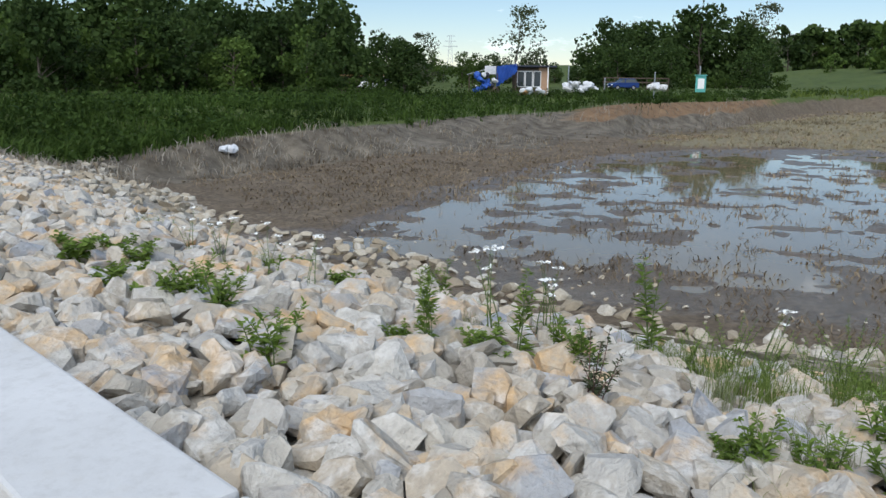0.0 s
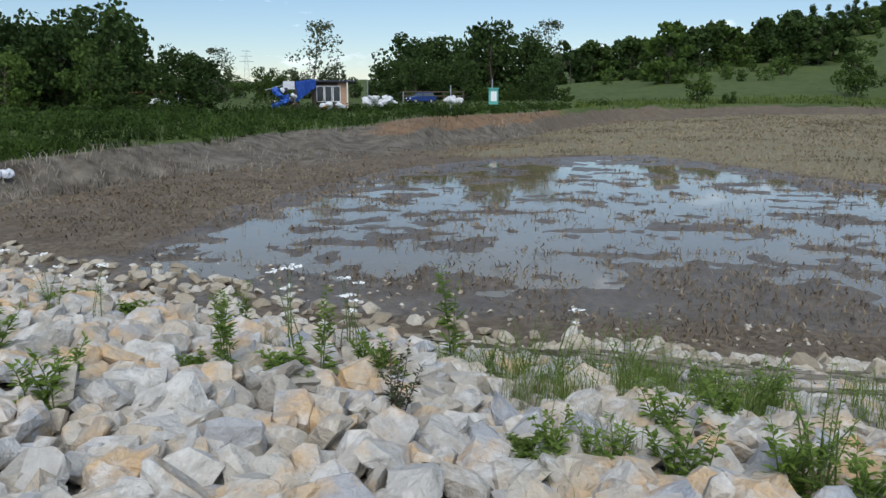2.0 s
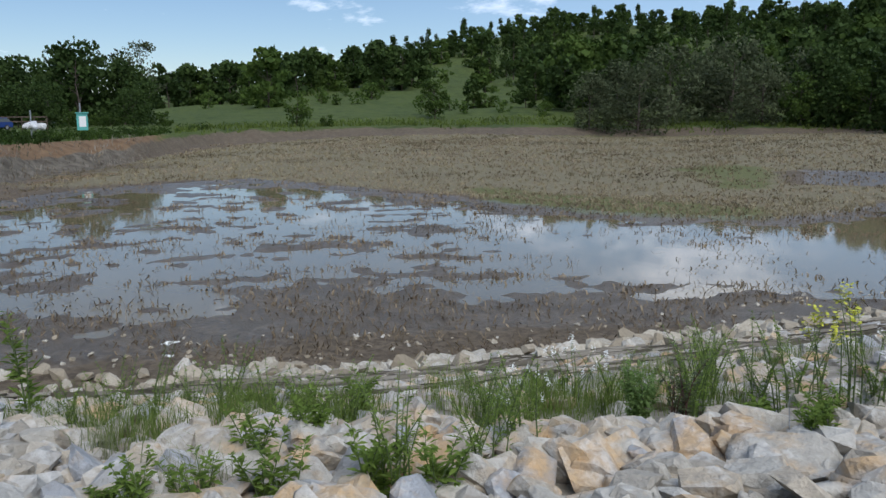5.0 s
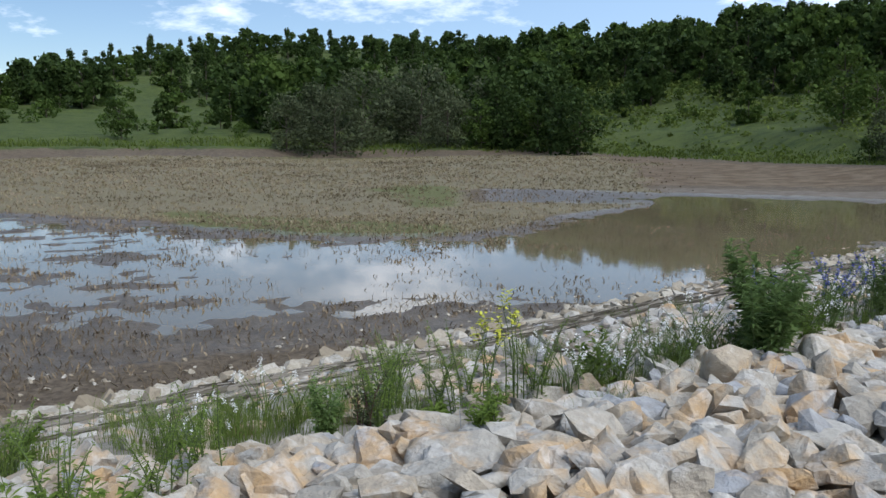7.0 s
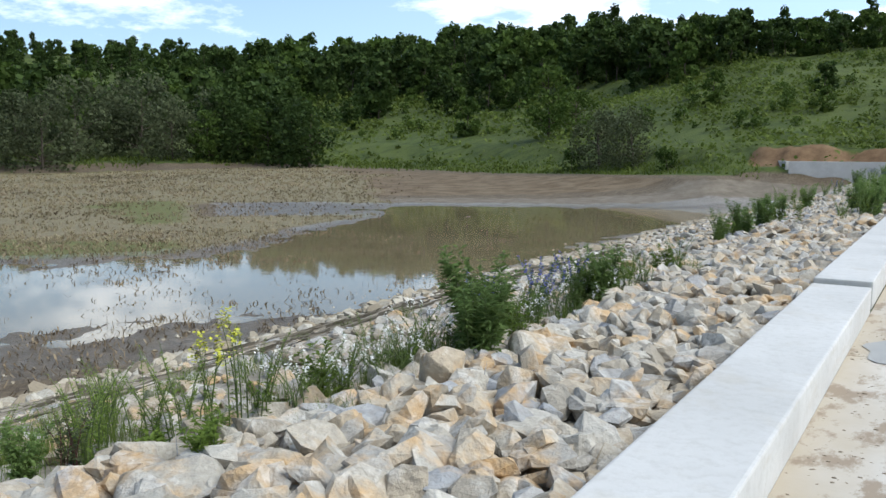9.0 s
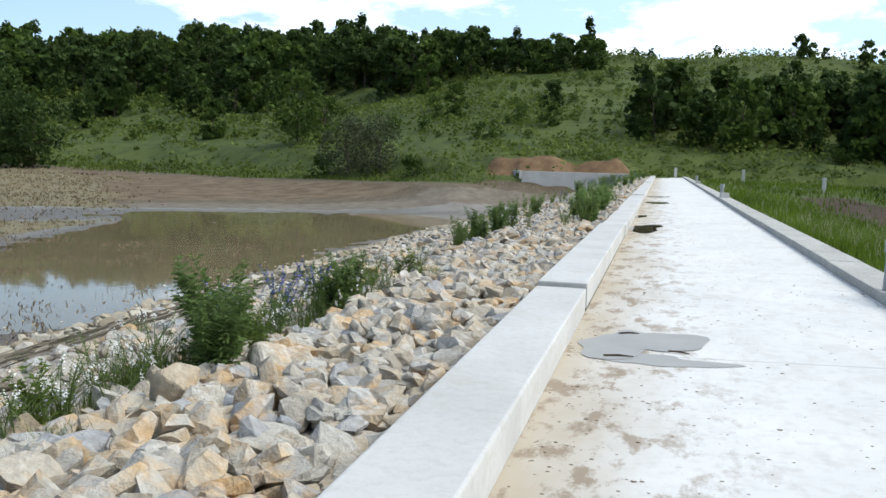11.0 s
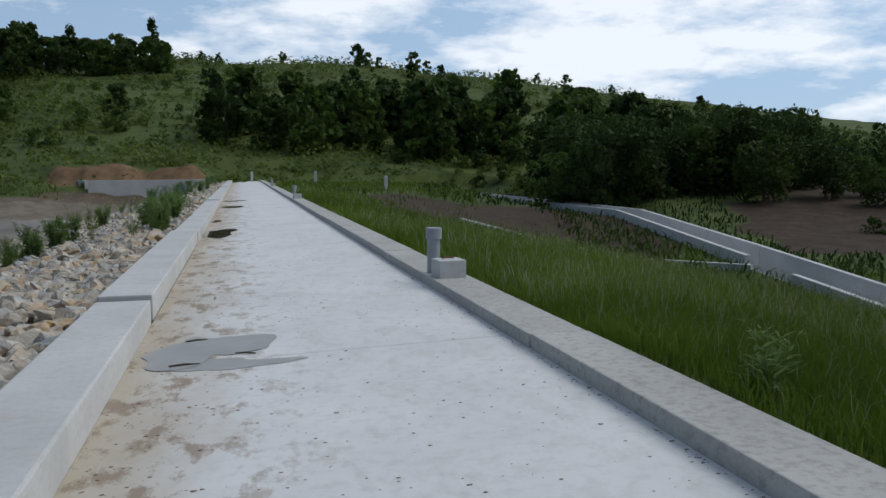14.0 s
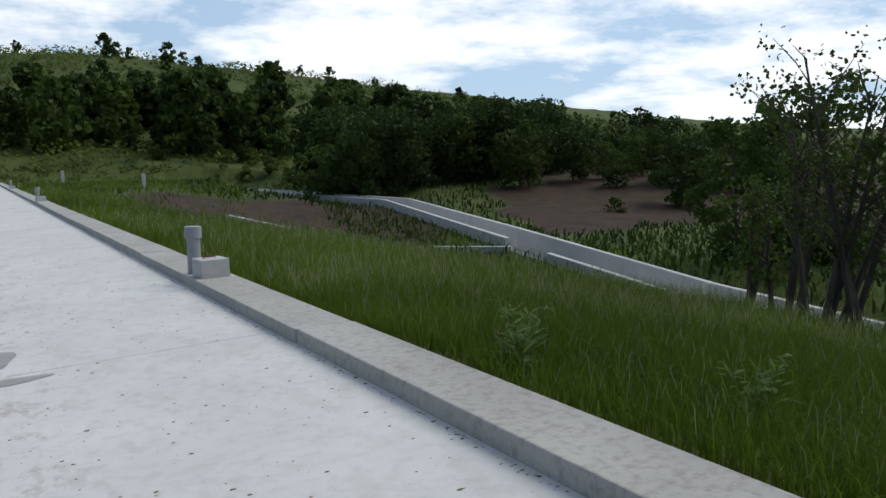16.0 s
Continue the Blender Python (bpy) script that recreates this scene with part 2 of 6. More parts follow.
def zone(name):
    return k.ramp(k.math("ADD", k.attr(name), k.math("MULTIPLY", k.math("SUBTRACT", n_b, 0.5), 0.7)), (0.38, 0.0), (0.62, 1.0))


grass_c = k.mix(k.ramp(n_a, (0.35, 0.0), (0.65, 1.0)), (0.044, 0.068, 0.014), (0.086, 0.108, 0.026))
grass_c = k.mix(k.ramp(n_b, (0.4, 0.0), (0.75, 0.7)), grass_c, (0.072, 0.088, 0.026))
n_e = k.noise(0.28, 5, 0.7, "World")
grass_c = k.mix(k.ramp(n_e, (0.47, 0.0), (0.58, 0.85)), grass_c, (0.088, 0.112, 0.026))
grass_c = k.mix(k.ramp(n_e, (0.36, 0.8), (0.46, 0.0)), grass_c, (0.026, 0.044, 0.010))
grass_c = k.mix(k.ramp(n_c, (0.3, 0.55), (0.6, 0.0)), grass_c, (0.022, 0.040, 0.010))
mud_c = k.mix(k.ramp(n_b, (0.3, 0.0), (0.7, 1.0)), (0.105, 0.080, 0.054), (0.185, 0.148, 0.104))
mud_c = k.mix(k.ramp(n_c, (0.38, 0.85), (0.56, 0.0)), mud_c, (0.06, 0.046, 0.032))
mud_c = k.mix(k.ramp(k.noise(1.7, 6, 0.7, "World", (0.6, 1.4, 1)), (0.50, 0.0), (0.62, 0.6)), mud_c, (0.10, 0.078, 0.05))
dry_c = k.mix(k.ramp(n_c, (0.3, 0.0), (0.65, 1.0)), (0.10, 0.085, 0.052), (0.235, 0.20, 0.125))
dry_c = k.mix(k.ramp(n_b, (0.45, 0.0), (0.75, 0.5)), dry_c, (0.16, 0.15, 0.075))
orange_c = k.mix(k.ramp(n_b, (0.3, 0.0), (0.7, 1.0)), (0.11, 0.066, 0.036), (0.215, 0.14, 0.078))
soil_c = k.mix(k.ramp(n_b, (0.3, 0.0), (0.7, 1.0)), (0.028, 0.019, 0.012), (0.066, 0.045, 0.028))
grav_c = k.mix(k.ramp(n_c, (0.3, 0.0), (0.7, 1.0)), (0.20, 0.178, 0.14), (0.38, 0.345, 0.285))
pale_c = k.mix(k.ramp(n_b, (0.35, 0.0), (0.68, 1.0)), (0.060, 0.049, 0.035), (0.18, 0.156, 0.120))
silt_c = k.mix(k.ramp(n_b, (0.35, 0.0), (0.65, 1.0)), (0.125, 0.104, 0.078), (0.195, 0.168, 0.132))
rust_c = k.mix(k.ramp(k.noise(0.35, 5, 0.65, "World"), (0.4, 0.0), (0.62, 1.0)), (0.105, 0.074, 0.043), (0.175, 0.134, 0.088))
alga_c = k.mix(k.ramp(n_c, (0.3, 0.0), (0.65, 1.0)), (0.075, 0.085, 0.030), (0.15, 0.15, 0.060))
c = grass_c
for zn, zc in (("mud", mud_c), ("rust", rust_c), ("silt", silt_c), ("dry", dry_c), ("green", alga_c), ("pale", pale_c), ("orange", orange_c), ("soil", soil_c), ("gravel", grav_c)):
    c = k.mix(zone(zn), c, zc)
k.bump(k.math("ADD", n_c, k.math("MULTIPLY", n_d, 0.4)), 0.6, 0.08)
wet = k.math("SUBTRACT", 0.92, k.math("MULTIPLY", zone("wet"), 0.64))
M_GROUND = k.done(c, wet)

M_BARK = Mat("bark", 0.9, 0.2)
M_BARK = M_BARK.done(M_BARK.ramp(M_BARK.noise(6, 4, 0.6, "Object", (1, 1, 0.2)), (0.3, (0.05, 0.04, 0.03)), (0.7, (0.12, 0.10, 0.08))))
M_LEAF = leaf_material("leaf_green", (0.040, 0.074, 0.015), (0.100, 0.150, 0.032), 0.35)
M_LEAFD = leaf_material("leaf_dark", (0.026, 0.050, 0.013), (0.066, 0.102, 0.026), 0.3)
M_LEAFG = leaf_material("leaf_grey", (0.058, 0.074, 0.034), (0.118, 0.138, 0.070), 0.35)
M_LEAFY = leaf_material("leaf_fresh", (0.06, 0.10, 0.02), (0.13, 0.19, 0.04))

# ---------------------------------------------------------------- lie of the land
WATER_Z = -4.2
BEND = (-1.43, 0.6)                    # the crest turns 25 degrees here
BN = (-0.903, 0.430)                   # upstream normal of the turned stretch


def upstream(x, y):
    """Distance from the parapet's outer edge towards the water."""
    return np.minimum(-(x - BEND[0]), (x - BEND[0]) * BN[0] + (y - BEND[1]) * BN[1])


def downstream(x, y):
    """Distance from the kerb's outer edge away from the water."""
    return np.maximum(x - 2.99, -((x - BEND[0]) * BN[0] + (y - BEND[1]) * BN[1]) - 4.42)


AZ = [-180, -120, -65, -50, -40, -30, -20, -10, 3, 15, 30, 45, 60, 70, 80, 91, 106, 121, 134, 150, 180]
R120 = [-3, -3, -3, -3, -2.6, -1.8, 0.0, 2.0, 3.0, 3.6, 2.5, 1.6, 1.2, 0.9, 0.9, 0.5, 0.3, 0.3, 0.3, 0.3, -3]
R170 = [-3, -3, -3, -1.5, 0.5, 4, 9, 12, 14, 13, 11, 8, 7, 5, 4.4, 1.5, 0.6, 0.5, 0.8, 0.8, -3]
R240 = [-3, -3, -2, 2.5, 9, 17, 25, 30, 31.5, 27, 25, 19, 16, 12, 9, 3, 1.2, 1, 2, 2, -3]
R350 = [-3, -2, 0, 8, 18, 27, 33, 37, 40, 37, 36, 34, 37, 29, 15, 6, 2, 3, 5, 5, -3]
R700 = [0, 0, 2, 16, 30, 38, 42, 46, 48, 44, 42, 40, 40, 38, 28, 16, 8, 10, 24, 30, 0]
SHORE_AZ = [-5, 2, 5, 10, 16, 27, 35, 45, 55, 65, 75, 85, 91, 98, 106, 113, 121, 128, 134, 142, 160]
SHORE_R = [104, 104, 100, 98, 95, 97, 100, 105, 108, 110, 110, 98, 78, 68, 63, 58, 52, 45, 39, 33, 30]
SHORE_Z = [-1.2, -1.3, -1.5, -1.4, -1.5, -0.9, -0.35, -0.15, 0.05, -0.25, -0.35, -0.6, -0.7, -1.0, -1.4, -1.8, -2.15, -2.1, -2.3, -2.0, -1.0]
# standing water by bearing: near and far edge; foot and top of the bank as angles from the crest
NEAR_AZ = [8, 12, 16, 19, 21.7, 25.5, 29.3, 33, 38, 43, 53, 65, 78, 90, 98, 105.5, 113.6, 122]
NEAR_R = [95, 79, 66, 58, 50, 41, 36.5, 33, 29.5, 27.5, 27, 26, 25, 24.5, 24.5, 25, 27, 32]
FAR_AZ = [8, 12, 17, 22, 31, 36, 37, 38, 41.5, 45.5, 49, 57, 65, 72.5, 76, 84, 94, 102, 106, 110, 114, 118]
FAR_R = [90, 89.5, 87, 85, 86, 85, 72, 67, 58.7, 49.6, 45, 45, 51, 57.5, 62, 73, 67, 54, 45, 40, 32, 27]
TOE_AZ = [2, 8, 12, 18, 28, 36, 42, 48, 57, 69, 76.4, 84, 88, 93.6, 102.5, 109.7, 117.4, 121.2, 128.6, 132.7, 142]
TOE_EL = [-2.2, -2.2, -1.9, -1.85, -1.8, -1.5, -1.25, -1.4, -1.7, -1.45, -1.6, -2.1, -2.64, -3.55, -4.25, -4.96, -6.0, -6.45, -7.26, -7.4, -8]
TOP_AZ = [2, 12, 18, 28, 36, 42, 48, 57, 69, 76.4, 85.5, 91, 98, 102, 109.7, 117.4, 124.9, 130.2, 133.6, 142]
TOP_EL = [-1.6, -1.5, -1.6, -1.55, -1.2, -0.9, -0.8, -0.85, -0.8, -0.83, -0.95, -1.52, -1.83, -2.35, -2.9, -3.62, -4.29, -5.14, -5.77, -6.3]


# spillway chute: far wall line as x, y, top height
CHUTE = [(-110 * math.sin(radians(-15)), 110 * math.cos(radians(-15)), -1.5), (-95 * math.sin(radians(-19.2)), 95 * math.cos(radians(-19.2)), -1.75),
         (-70 * math.sin(radians(-26.9)), 70 * math.cos(radians(-26.9)), -1.85), (-45 * math.sin(radians(-34.4)), 45 * math.cos(radians(-34.4)), -2.4),
         (-38 * math.sin(radians(-41.4)), 38 * math.cos(radians(-41.4)), -3.2), (-33 * math.sin(radians(-46.9)), 33 * math.cos(radians(-46.9)), -3.5),
         (-29 * math.sin(radians(-60)), 29 * math.cos(radians(-60)), -4.3)]


def chute_floor(x, y):
    """Distance from the chute's middle line and the wall top's height there."""
    best, top, side = np.full(np.shape(x), 1e9), np.zeros(np.shape(x)), np.zeros(np.shape(x))
    for (ax, ay, az_), (bx, by, bz) in zip(CHUTE, CHUTE[1:]):
        ln = math.hypot(bx - ax, by - ay)
        ux, uy = (bx - ax) / ln, (by - ay) / ln
        ox, oy = ax + uy * 0.9, ay - ux * 0.9
        t = np.clip(((x - ox) * ux + (y - oy) * uy) / ln, 0, 1)
        d = np.hypot(x - ox - ux * ln * t, y - oy - uy * ln * t)
        top = np.where(d < best, az_ + (bz - az_) * t, top)
        side = np.where(d < best, (x - ox) * uy - (y - oy) * ux, side)
        best = np.minimum(best, d)
    return best, top, side


def near_land(x, y):
    """Height of the ground and the weights of its zones at x, y."""
    x, y = np.asarray(x, float), np.asarray(y, float)
    r, az = np.hypot(x, y), np.degrees(np.arctan2(-x, y))
    up, dn = upstream(x, y), downstream(x, y)
    rs, zs = np.interp(az, SHORE_AZ, SHORE_R), np.interp(az, SHORE_AZ, SHORE_Z)
    rs = rs * (1 + 0.025 * fbm(az / 5, r * 0 + 3.3, 3, 5))
    # far land by distance
    cols = [np.interp(az, AZ, t) for t in (R120, R170, R240, R350, R700)]
    z = zs + 0.5
    st = [rs + 6, 120 + 0 * r, 170 + 0 * r, 240 + 0 * r, 350 + 0 * r, 700 + 0 * r]
    vals = [zs + 0.9, *cols]
    far = vals[0]
    for i in range(5):
        far = np.where(r > st[i], vals[i] + (vals[i + 1] - vals[i]) * np.clip((r - st[i]) / np.maximum(st[i + 1] - st[i], 1), 0, 1), far)
    far = far + fbm(x / 22, y / 22, 4, 23) * np.clip((r - 115) / 100, 0, 1) * 1.3
    # upstream face of the dam
    face = np.interp(up, [-9, 0, 1.5, 4.8, 7.8, 12, 16.5, 22], [-0.05, -0.02, -0.10, -0.65, -1.55, -2.8, -4.1, -5.6]) + 0.05 * fbm(x * 0.8, y * 0.8, 3, 31)
    steep = np.interp(up, [0, 3.0, 13.4, 22], [0, 0, -1.2, -1.5]) * smooth(2.5, -3.5, y) * smooth(-24, -14, y)
    face = face + steep
    face = face - 0.8 * smooth(50, 72, y) * smooth(6, 11, up)
    face = np.where((up > 0) & (up < 22), face, -99)
    # downstream side falls gently to the valley floor
    down = 0.10 - (0.205 * np.clip(dn, 0, 16) + 0.06 * np.clip(dn - 16, 0, 8)) * (1 - 0.85 * smooth(42, 88, y)) - 0.012 * np.clip(dn - 21, 0, 60) + 0.06 * fbm(x / 3, y / 3, 3, 41)
    val = np.where(r > 70, down + (far - down) * smooth(70, 120, r), down)
    cd, ct, side = chute_floor(x, y)
    val = np.where((dn > 3) & (cd < 9), np.minimum(val, ct - 1.35 + 0.30 * np.clip(cd - 1.4, 0, 40)), val)
    fill = ct - 1.35 + (0.82 - 0.13 * np.clip(cd - 1.2, 0, 20)) * smooth(0.92, 1.14, cd)
    val = np.where((dn > 3) & (cd < 9) & (side > 0) & (y < 75), np.maximum(val, fill), val)
    end = smooth(98, 112, y)
    z = np.where(up > 0, far, np.where(dn > 0, val, -0.05 + 0 * r))
    z = np.where((up <= 0) & (dn <= 0) & (y > 108), np.maximum(far, 0.0), z)
    z = np.where((up > -6) & (y > 98), z * (1 - end) + np.maximum(far, 0) * end, z)
    # cut bank behind the intake wall
    cut = smooth(1.4, 3.0, az) * smooth(12.0, 11.0, az)
    foot = np.minimum(z, -0.2)
    brow = np.maximum(z, 2.0 + 0.4 * fbm(az / 1.5, r * 0 + 1.7, 3, 93))
    scarp = foot + (brow - foot) * smooth(107, 110.5, r + 0.8 * fbm(az * 1.1, r / 4, 3, 94))
    z = np.where((r > 103) & (r < 150), z + cut * (scarp - z) * smooth(103, 105, r) * smooth(150, 122, r), z)
    # zones
    wgt = {"mud": np.where(up > 0, 1.0, 0.0) * smooth(4.5, 2.5, r - rs)}
    wgt["pale"] = np.where(up > 0, 1.0, 0.0) * smooth(86, 96, az) * smooth(-3.0, -0.5, r - rs + 1.5 * fbm(x / 4, y / 4, 3, 71)) * smooth(5.5, 4.0, r - rs)
    wgt["orange"] = smooth(86, 92, az) * smooth(107, 100, az + 3 * fbm(x / 4, y / 4, 3, 72)) * smooth(2.2, 3.2, r - rs) * smooth(6.5, 5.2, r - rs) + smooth(1.6, 2.6, az) * smooth(12.2, 11.2, az) * smooth(105.5, 106.5, r) * smooth(110.6, 109.6, r + 0.5 * fbm(x / 3, y / 3, 3, 92))
    wob = fbm(x / 7, y / 7, 3, 51) * 5
    azw, rw = az + wob * 0.4, r + wob
    wgt["soil"] = np.where(dn > 0, 1.0, 0.0) * (smooth(-32, -35, azw) * smooth(-70, -64, az) * smooth(58, 64, rw) * smooth(118, 100, rw) + 0.9 * smooth(-6, -10, azw) * smooth(-33, -27, azw) * smooth(42, 50, rw) * smooth(78, 66, rw))
    return z, wgt, face, rs


def reach(az, r):
    """Beyond 60 m the reservoir side opens out: the true distance for a plan distance r."""
    k_ = 1 + 2 * smooth(9, 44, az) * smooth(175, 148, az)
    return np.where(r > 60, 60 + (r - 60) * k_, r)


def spread_at(x, y):
    """How far the land is stretched out at x, y."""
    r, az = np.hypot(x, y), np.degrees(np.arctan2(-x, y))
    k_ = 1 + 2 * smooth(9, 44, az) * smooth(175, 148, az)
    return np.where(r > 60, r / (60 + (r - 60) / k_), 1.0)


def land(x, y):
    """Height of the ground and the weights of its zones at x, y."""
    x, y = np.asarray(x, float), np.asarray(y, float)
    q = spread_at(x, y)
    z, wgt, face, rs = near_land(x / q, y / q)
    z, face = 1.6 + (z - 1.6) * q, 1.6 + (face - 1.6) * q
    r, az = np.hypot(x, y), np.degrees(np.arctan2(-x, y))
    up = upstream(x, y)
    # drained bed: flat at the water, rising to the foot of the bank, then the bank itself
    wav = fbm(x / 9, y / 9, 3, 19)
    far_r, near_r = np.interp(az + 0.8 * wav, FAR_AZ, FAR_R), np.interp(az, NEAR_AZ, NEAR_R)
    pond = np.minimum(r - near_r, far_r - r + 1.5 * wav)
    pond = np.maximum(pond, np.minimum(np.minimum(r - 76, 85 - r), (44 - az) * 1.2))
    out = np.clip(-pond, 0, None)
    patchy = smooth(56, 78, az) * smooth(22, 33, r)
    streak = fbm(x * 0.8, y * 0.8, 4, 11) + 0.5 * vnoise(x / 4, y / 4, 12)
    bed = WATER_Z + 0.02 - 0.09 * np.tanh(pond / 5) + (0.035 + 0.06 * patchy) * streak + 0.036 * patchy + 0.02 * fbm(x / 5, y / 5, 3, 17)
    toe_r = reach(az, rs)
    top_r = reach(az, rs + 5.0)
    toe_z = 1.6 + toe_r * np.tan(np.radians(np.interp(az, TOE_AZ, TOE_EL)))
    top_z = 1.6 + top_r * np.tan(np.radians(np.interp(az, TOP_AZ, TOP_EL)))
    f = np.clip((r - far_r) / np.maximum(toe_r - far_r, 5), 0, 1)
    bed = bed + (toe_z - WATER_Z) * f ** 1.5
    u = (r - toe_r) / (top_r - toe_r)
    bank = bed + (top_z - bed) * smooth(0, 1, u + 0.12 * fbm(x / q / 2.5, y / q / 2.5, 3, 29) * smooth(0, 0.3, u) * smooth(1.2, 0.9, u))
    basin = bank + (z - bank) * smooth(np.interp(az, [12, 15], [0.5, 1.1]), np.interp(az, [12, 15], [0.9, 3.6]), u)
    w = smooth(1.5, 4, az) * smooth(160, 148, az) * (up > 0)
    z = np.where(up > 0, np.maximum(z + (basin - z) * w, face), z)
    one = np.where(up > 0, 1.0, 0.0)
    wgt["gravel"] = one * (face > basin - 0.04) * np.clip((103 - y) / 6, 0, 1) * (r < 100)
    wgt["wet"] = one * smooth(7, 0.5, out)
    inside = one * smooth(0.05, -0.05, u)
    wgt["dry"] = inside * smooth(1.0, 7.0, out + 2 * wav) * smooth(35, 40, az + 2 * wav) * (1 - smooth(84, 102, az + 4 * wav)) * smooth(26, 34, r)
    wgt["green"] = inside * smooth(0.5, 3.0, out) * smooth(16, 5, out + 3 * wav) * smooth(46, 52, az) * smooth(70, 63, az + 3 * wav) * smooth(30, 40, r) + one * smooth(-0.45, -0.1, u + 0.1 * wav) * smooth(0.3, 0.1, u) * smooth(47, 52, az) * smooth(70, 62, az) * 0.6
    wgt["silt"] = inside * smooth(46, 38, az) * smooth(0.3, 1.5, out) * smooth(15, 7, out + 3 * wav) * smooth(48, 60, r)
    wgt["rust"] = inside * smooth(46, 38, az) * smooth(12, 22, out + 4 * wav) * smooth(48, 60, r)
    return z, wgt


def ground_z(x, y):
    return float(land(np.array([x]), np.array([y]))[0][0])


def polar(az, r):
    r = float(reach(az, r))
    return -r * math.sin(radians(az)), r * math.cos(radians(az))


az_list = np.concatenate([np.arange(-180, -66, 4.0), np.arange(-66, 150, 0.30), np.arange(150, 180, 4.0)])
rad = [0.8]
while rad[-1] < 1600:
    q = rad[-1]
    rad.append(q + (0.25 if q < 20 else 0.33 if q < 62 else 0.9 if q < 130 else 0.02 * q))
rad = np.array(rad)
aa, rr = np.meshgrid(np.radians(az_list), rad, indexing="ij")
gx, gy = (-rr * np.sin(aa)).ravel(), (rr * np.cos(aa)).ravel()
gz, gw = land(gx, gy)
na, nr = len(az_list), len(rad)
idx = np.arange(na * nr).reshape(na, nr)
nxt = np.roll(idx, -1, axis=0)
quads = np.stack([idx[:, :-1], idx[:, 1:], nxt[:, 1:], nxt[:, :-1]], -1).reshape(-1, 4)[:, ::-1]
g_me = mesh_from("ground", np.stack([gx, gy, gz], 1), quads, [M_GROUND], gw, True)
tagged(new("ground", g_me), "grassy valley with a drained muddy reservoir bed", "ground", kind="structure")

# standing water, one level sheet over the low part of the bed
bm = bmesh.new()
ring = [bm.verts.new((p[0], p[1], WATER_Z)) for p in ((-14, -45), (-14, 100), (-90, 100), (-90, -45))]
bm.faces.new(ring)
w_me = bpy.data.meshes.new("water")
bm.to_mesh(w_me)
bm.free()
w_me.materials.append(M_WATER)
tagged(new("water", w_me), "shallow still muddy water reflecting the sky", "water", kind="structure")

# ---------------------------------------------------------------- dam crest
BD = (-0.430, -0.903)                  # direction of the turned stretch, away from the bend


def road_z(x):
    """The road falls slightly towards the parapet."""
    return -0.035 + 0.11 * (x + 0.872) / 3.36


def strip(name, x0, x1, z0, z1, y0, y1, parent, mat, bevel, turned=False, wob=0.0, label=""):
    """A length of cast concrete along the crest; on the turned stretch y counts along it."""
    bm = bmesh.new()
    box(bm, x0, y0, z0, x1, y1, z1, bevel)
    if name == "slab":
        for v in bm.verts:
            if v.co.z > -0.1:
                v.co.z += road_z(v.co.x)
    if turned:
        for v in bm.verts:
            s, n = v.co.y, v.co.x - BEND[0]
            v.co.x, v.co.y = BEND[0] + BD[0] * s - BN[0] * n, BEND[1] + BD[1] * s - BN[1] * n
        bmesh.ops.reverse_faces(bm, faces=bm.faces)
    return part(name, bm, mat, parent, label)


crest = tagged(new("crest_road"), "pale cast concrete road along the dam crest", "road", kind="structure")
y = 1.6
while y < 108:
    strip("slab", -0.872, 2.49, -0.25, 0.0, y + 0.004, y + 5.996, crest, M_ROAD, 0.006)
    y += 6
# the wedge at the bend and the turned stretch
bm = bmesh.new()
low = [(-0.872, 1.596), (2.49, 1.596), (2.49, -0.25), (2.49, -4.0), (0.304, -4.879), (-2.732, -3.433), (-1.163, -0.137), (-0.872, 0.74)]
tops = [bm.verts.new((a, b, max(road_z(a), -0.035))) for a, b in low]
bots = [bm.verts.new((a, b, -0.25)) for a, b in low]
bm.faces.new(tops[::-1])
bm.faces.new(bots)
for i in range(len(low)):
    bm.faces.new((tops[i], tops[(i + 1) % len(low)], bots[(i + 1) % len(low)], bots[i]))
bmesh.ops.recalc_face_normals(bm, faces=bm.faces)
part("slab", bm, M_ROAD, crest)
for s in (4.2, 10.2, 16.2):
    strip("slab", -0.872, 2.49, -0.25, 0.0, s, s + 5.99, crest, M_ROAD, 0.006, True)

parapet = tagged(new("parapet"), "low wide concrete parapet along the crest road", "parapet", kind="structure")
off = [0.0, 0.03, -0.015, 0.02, -0.01, 0.015, 0, 0.02, -0.02, 0.01, 0]
for i in range(11):
    y0, y1 = (0.75 if i == 0 else 10.0 * i - 0.05), 10.0 * i + 9.93
    if i == 1:
        y0 = 9.99
    if i == 0:
        y1 = 9.66
    o, dz = off[i], (0.0 if i == 0 else (-0.03, 0.012, -0.008)[i % 3])
    strip("block", -1.43 - o, -0.872 - o * 0.4, -0.5, 0.228 + dz, y0, min(y1, 107), parapet, M_CONC, 0.018)
for s0, s1 in ((0.55, 2.42), (2.46, 12.3), (12.36, 22)):
    strip("block", -1.43, -0.872, -0.5, 0.228, s0, s1, parapet, M_CONC, 0.018, True)

kerb = tagged(new("kerb"), "raised concrete kerb beside the grass slope", "kerb", kind="structure")
y = -2.0
i = 0
while y < 107:
    ln = (9.0, 7.5, 10.5)[i % 3]
    strip("kerb_section", 2.462 - 0.01 * (i % 2), 2.99, -0.4, 0.204 - 0.006 * (i % 2), y + 0.006, y + ln - 0.006, kerb, M_KERB, 0.014)
    y += ln
    i += 1

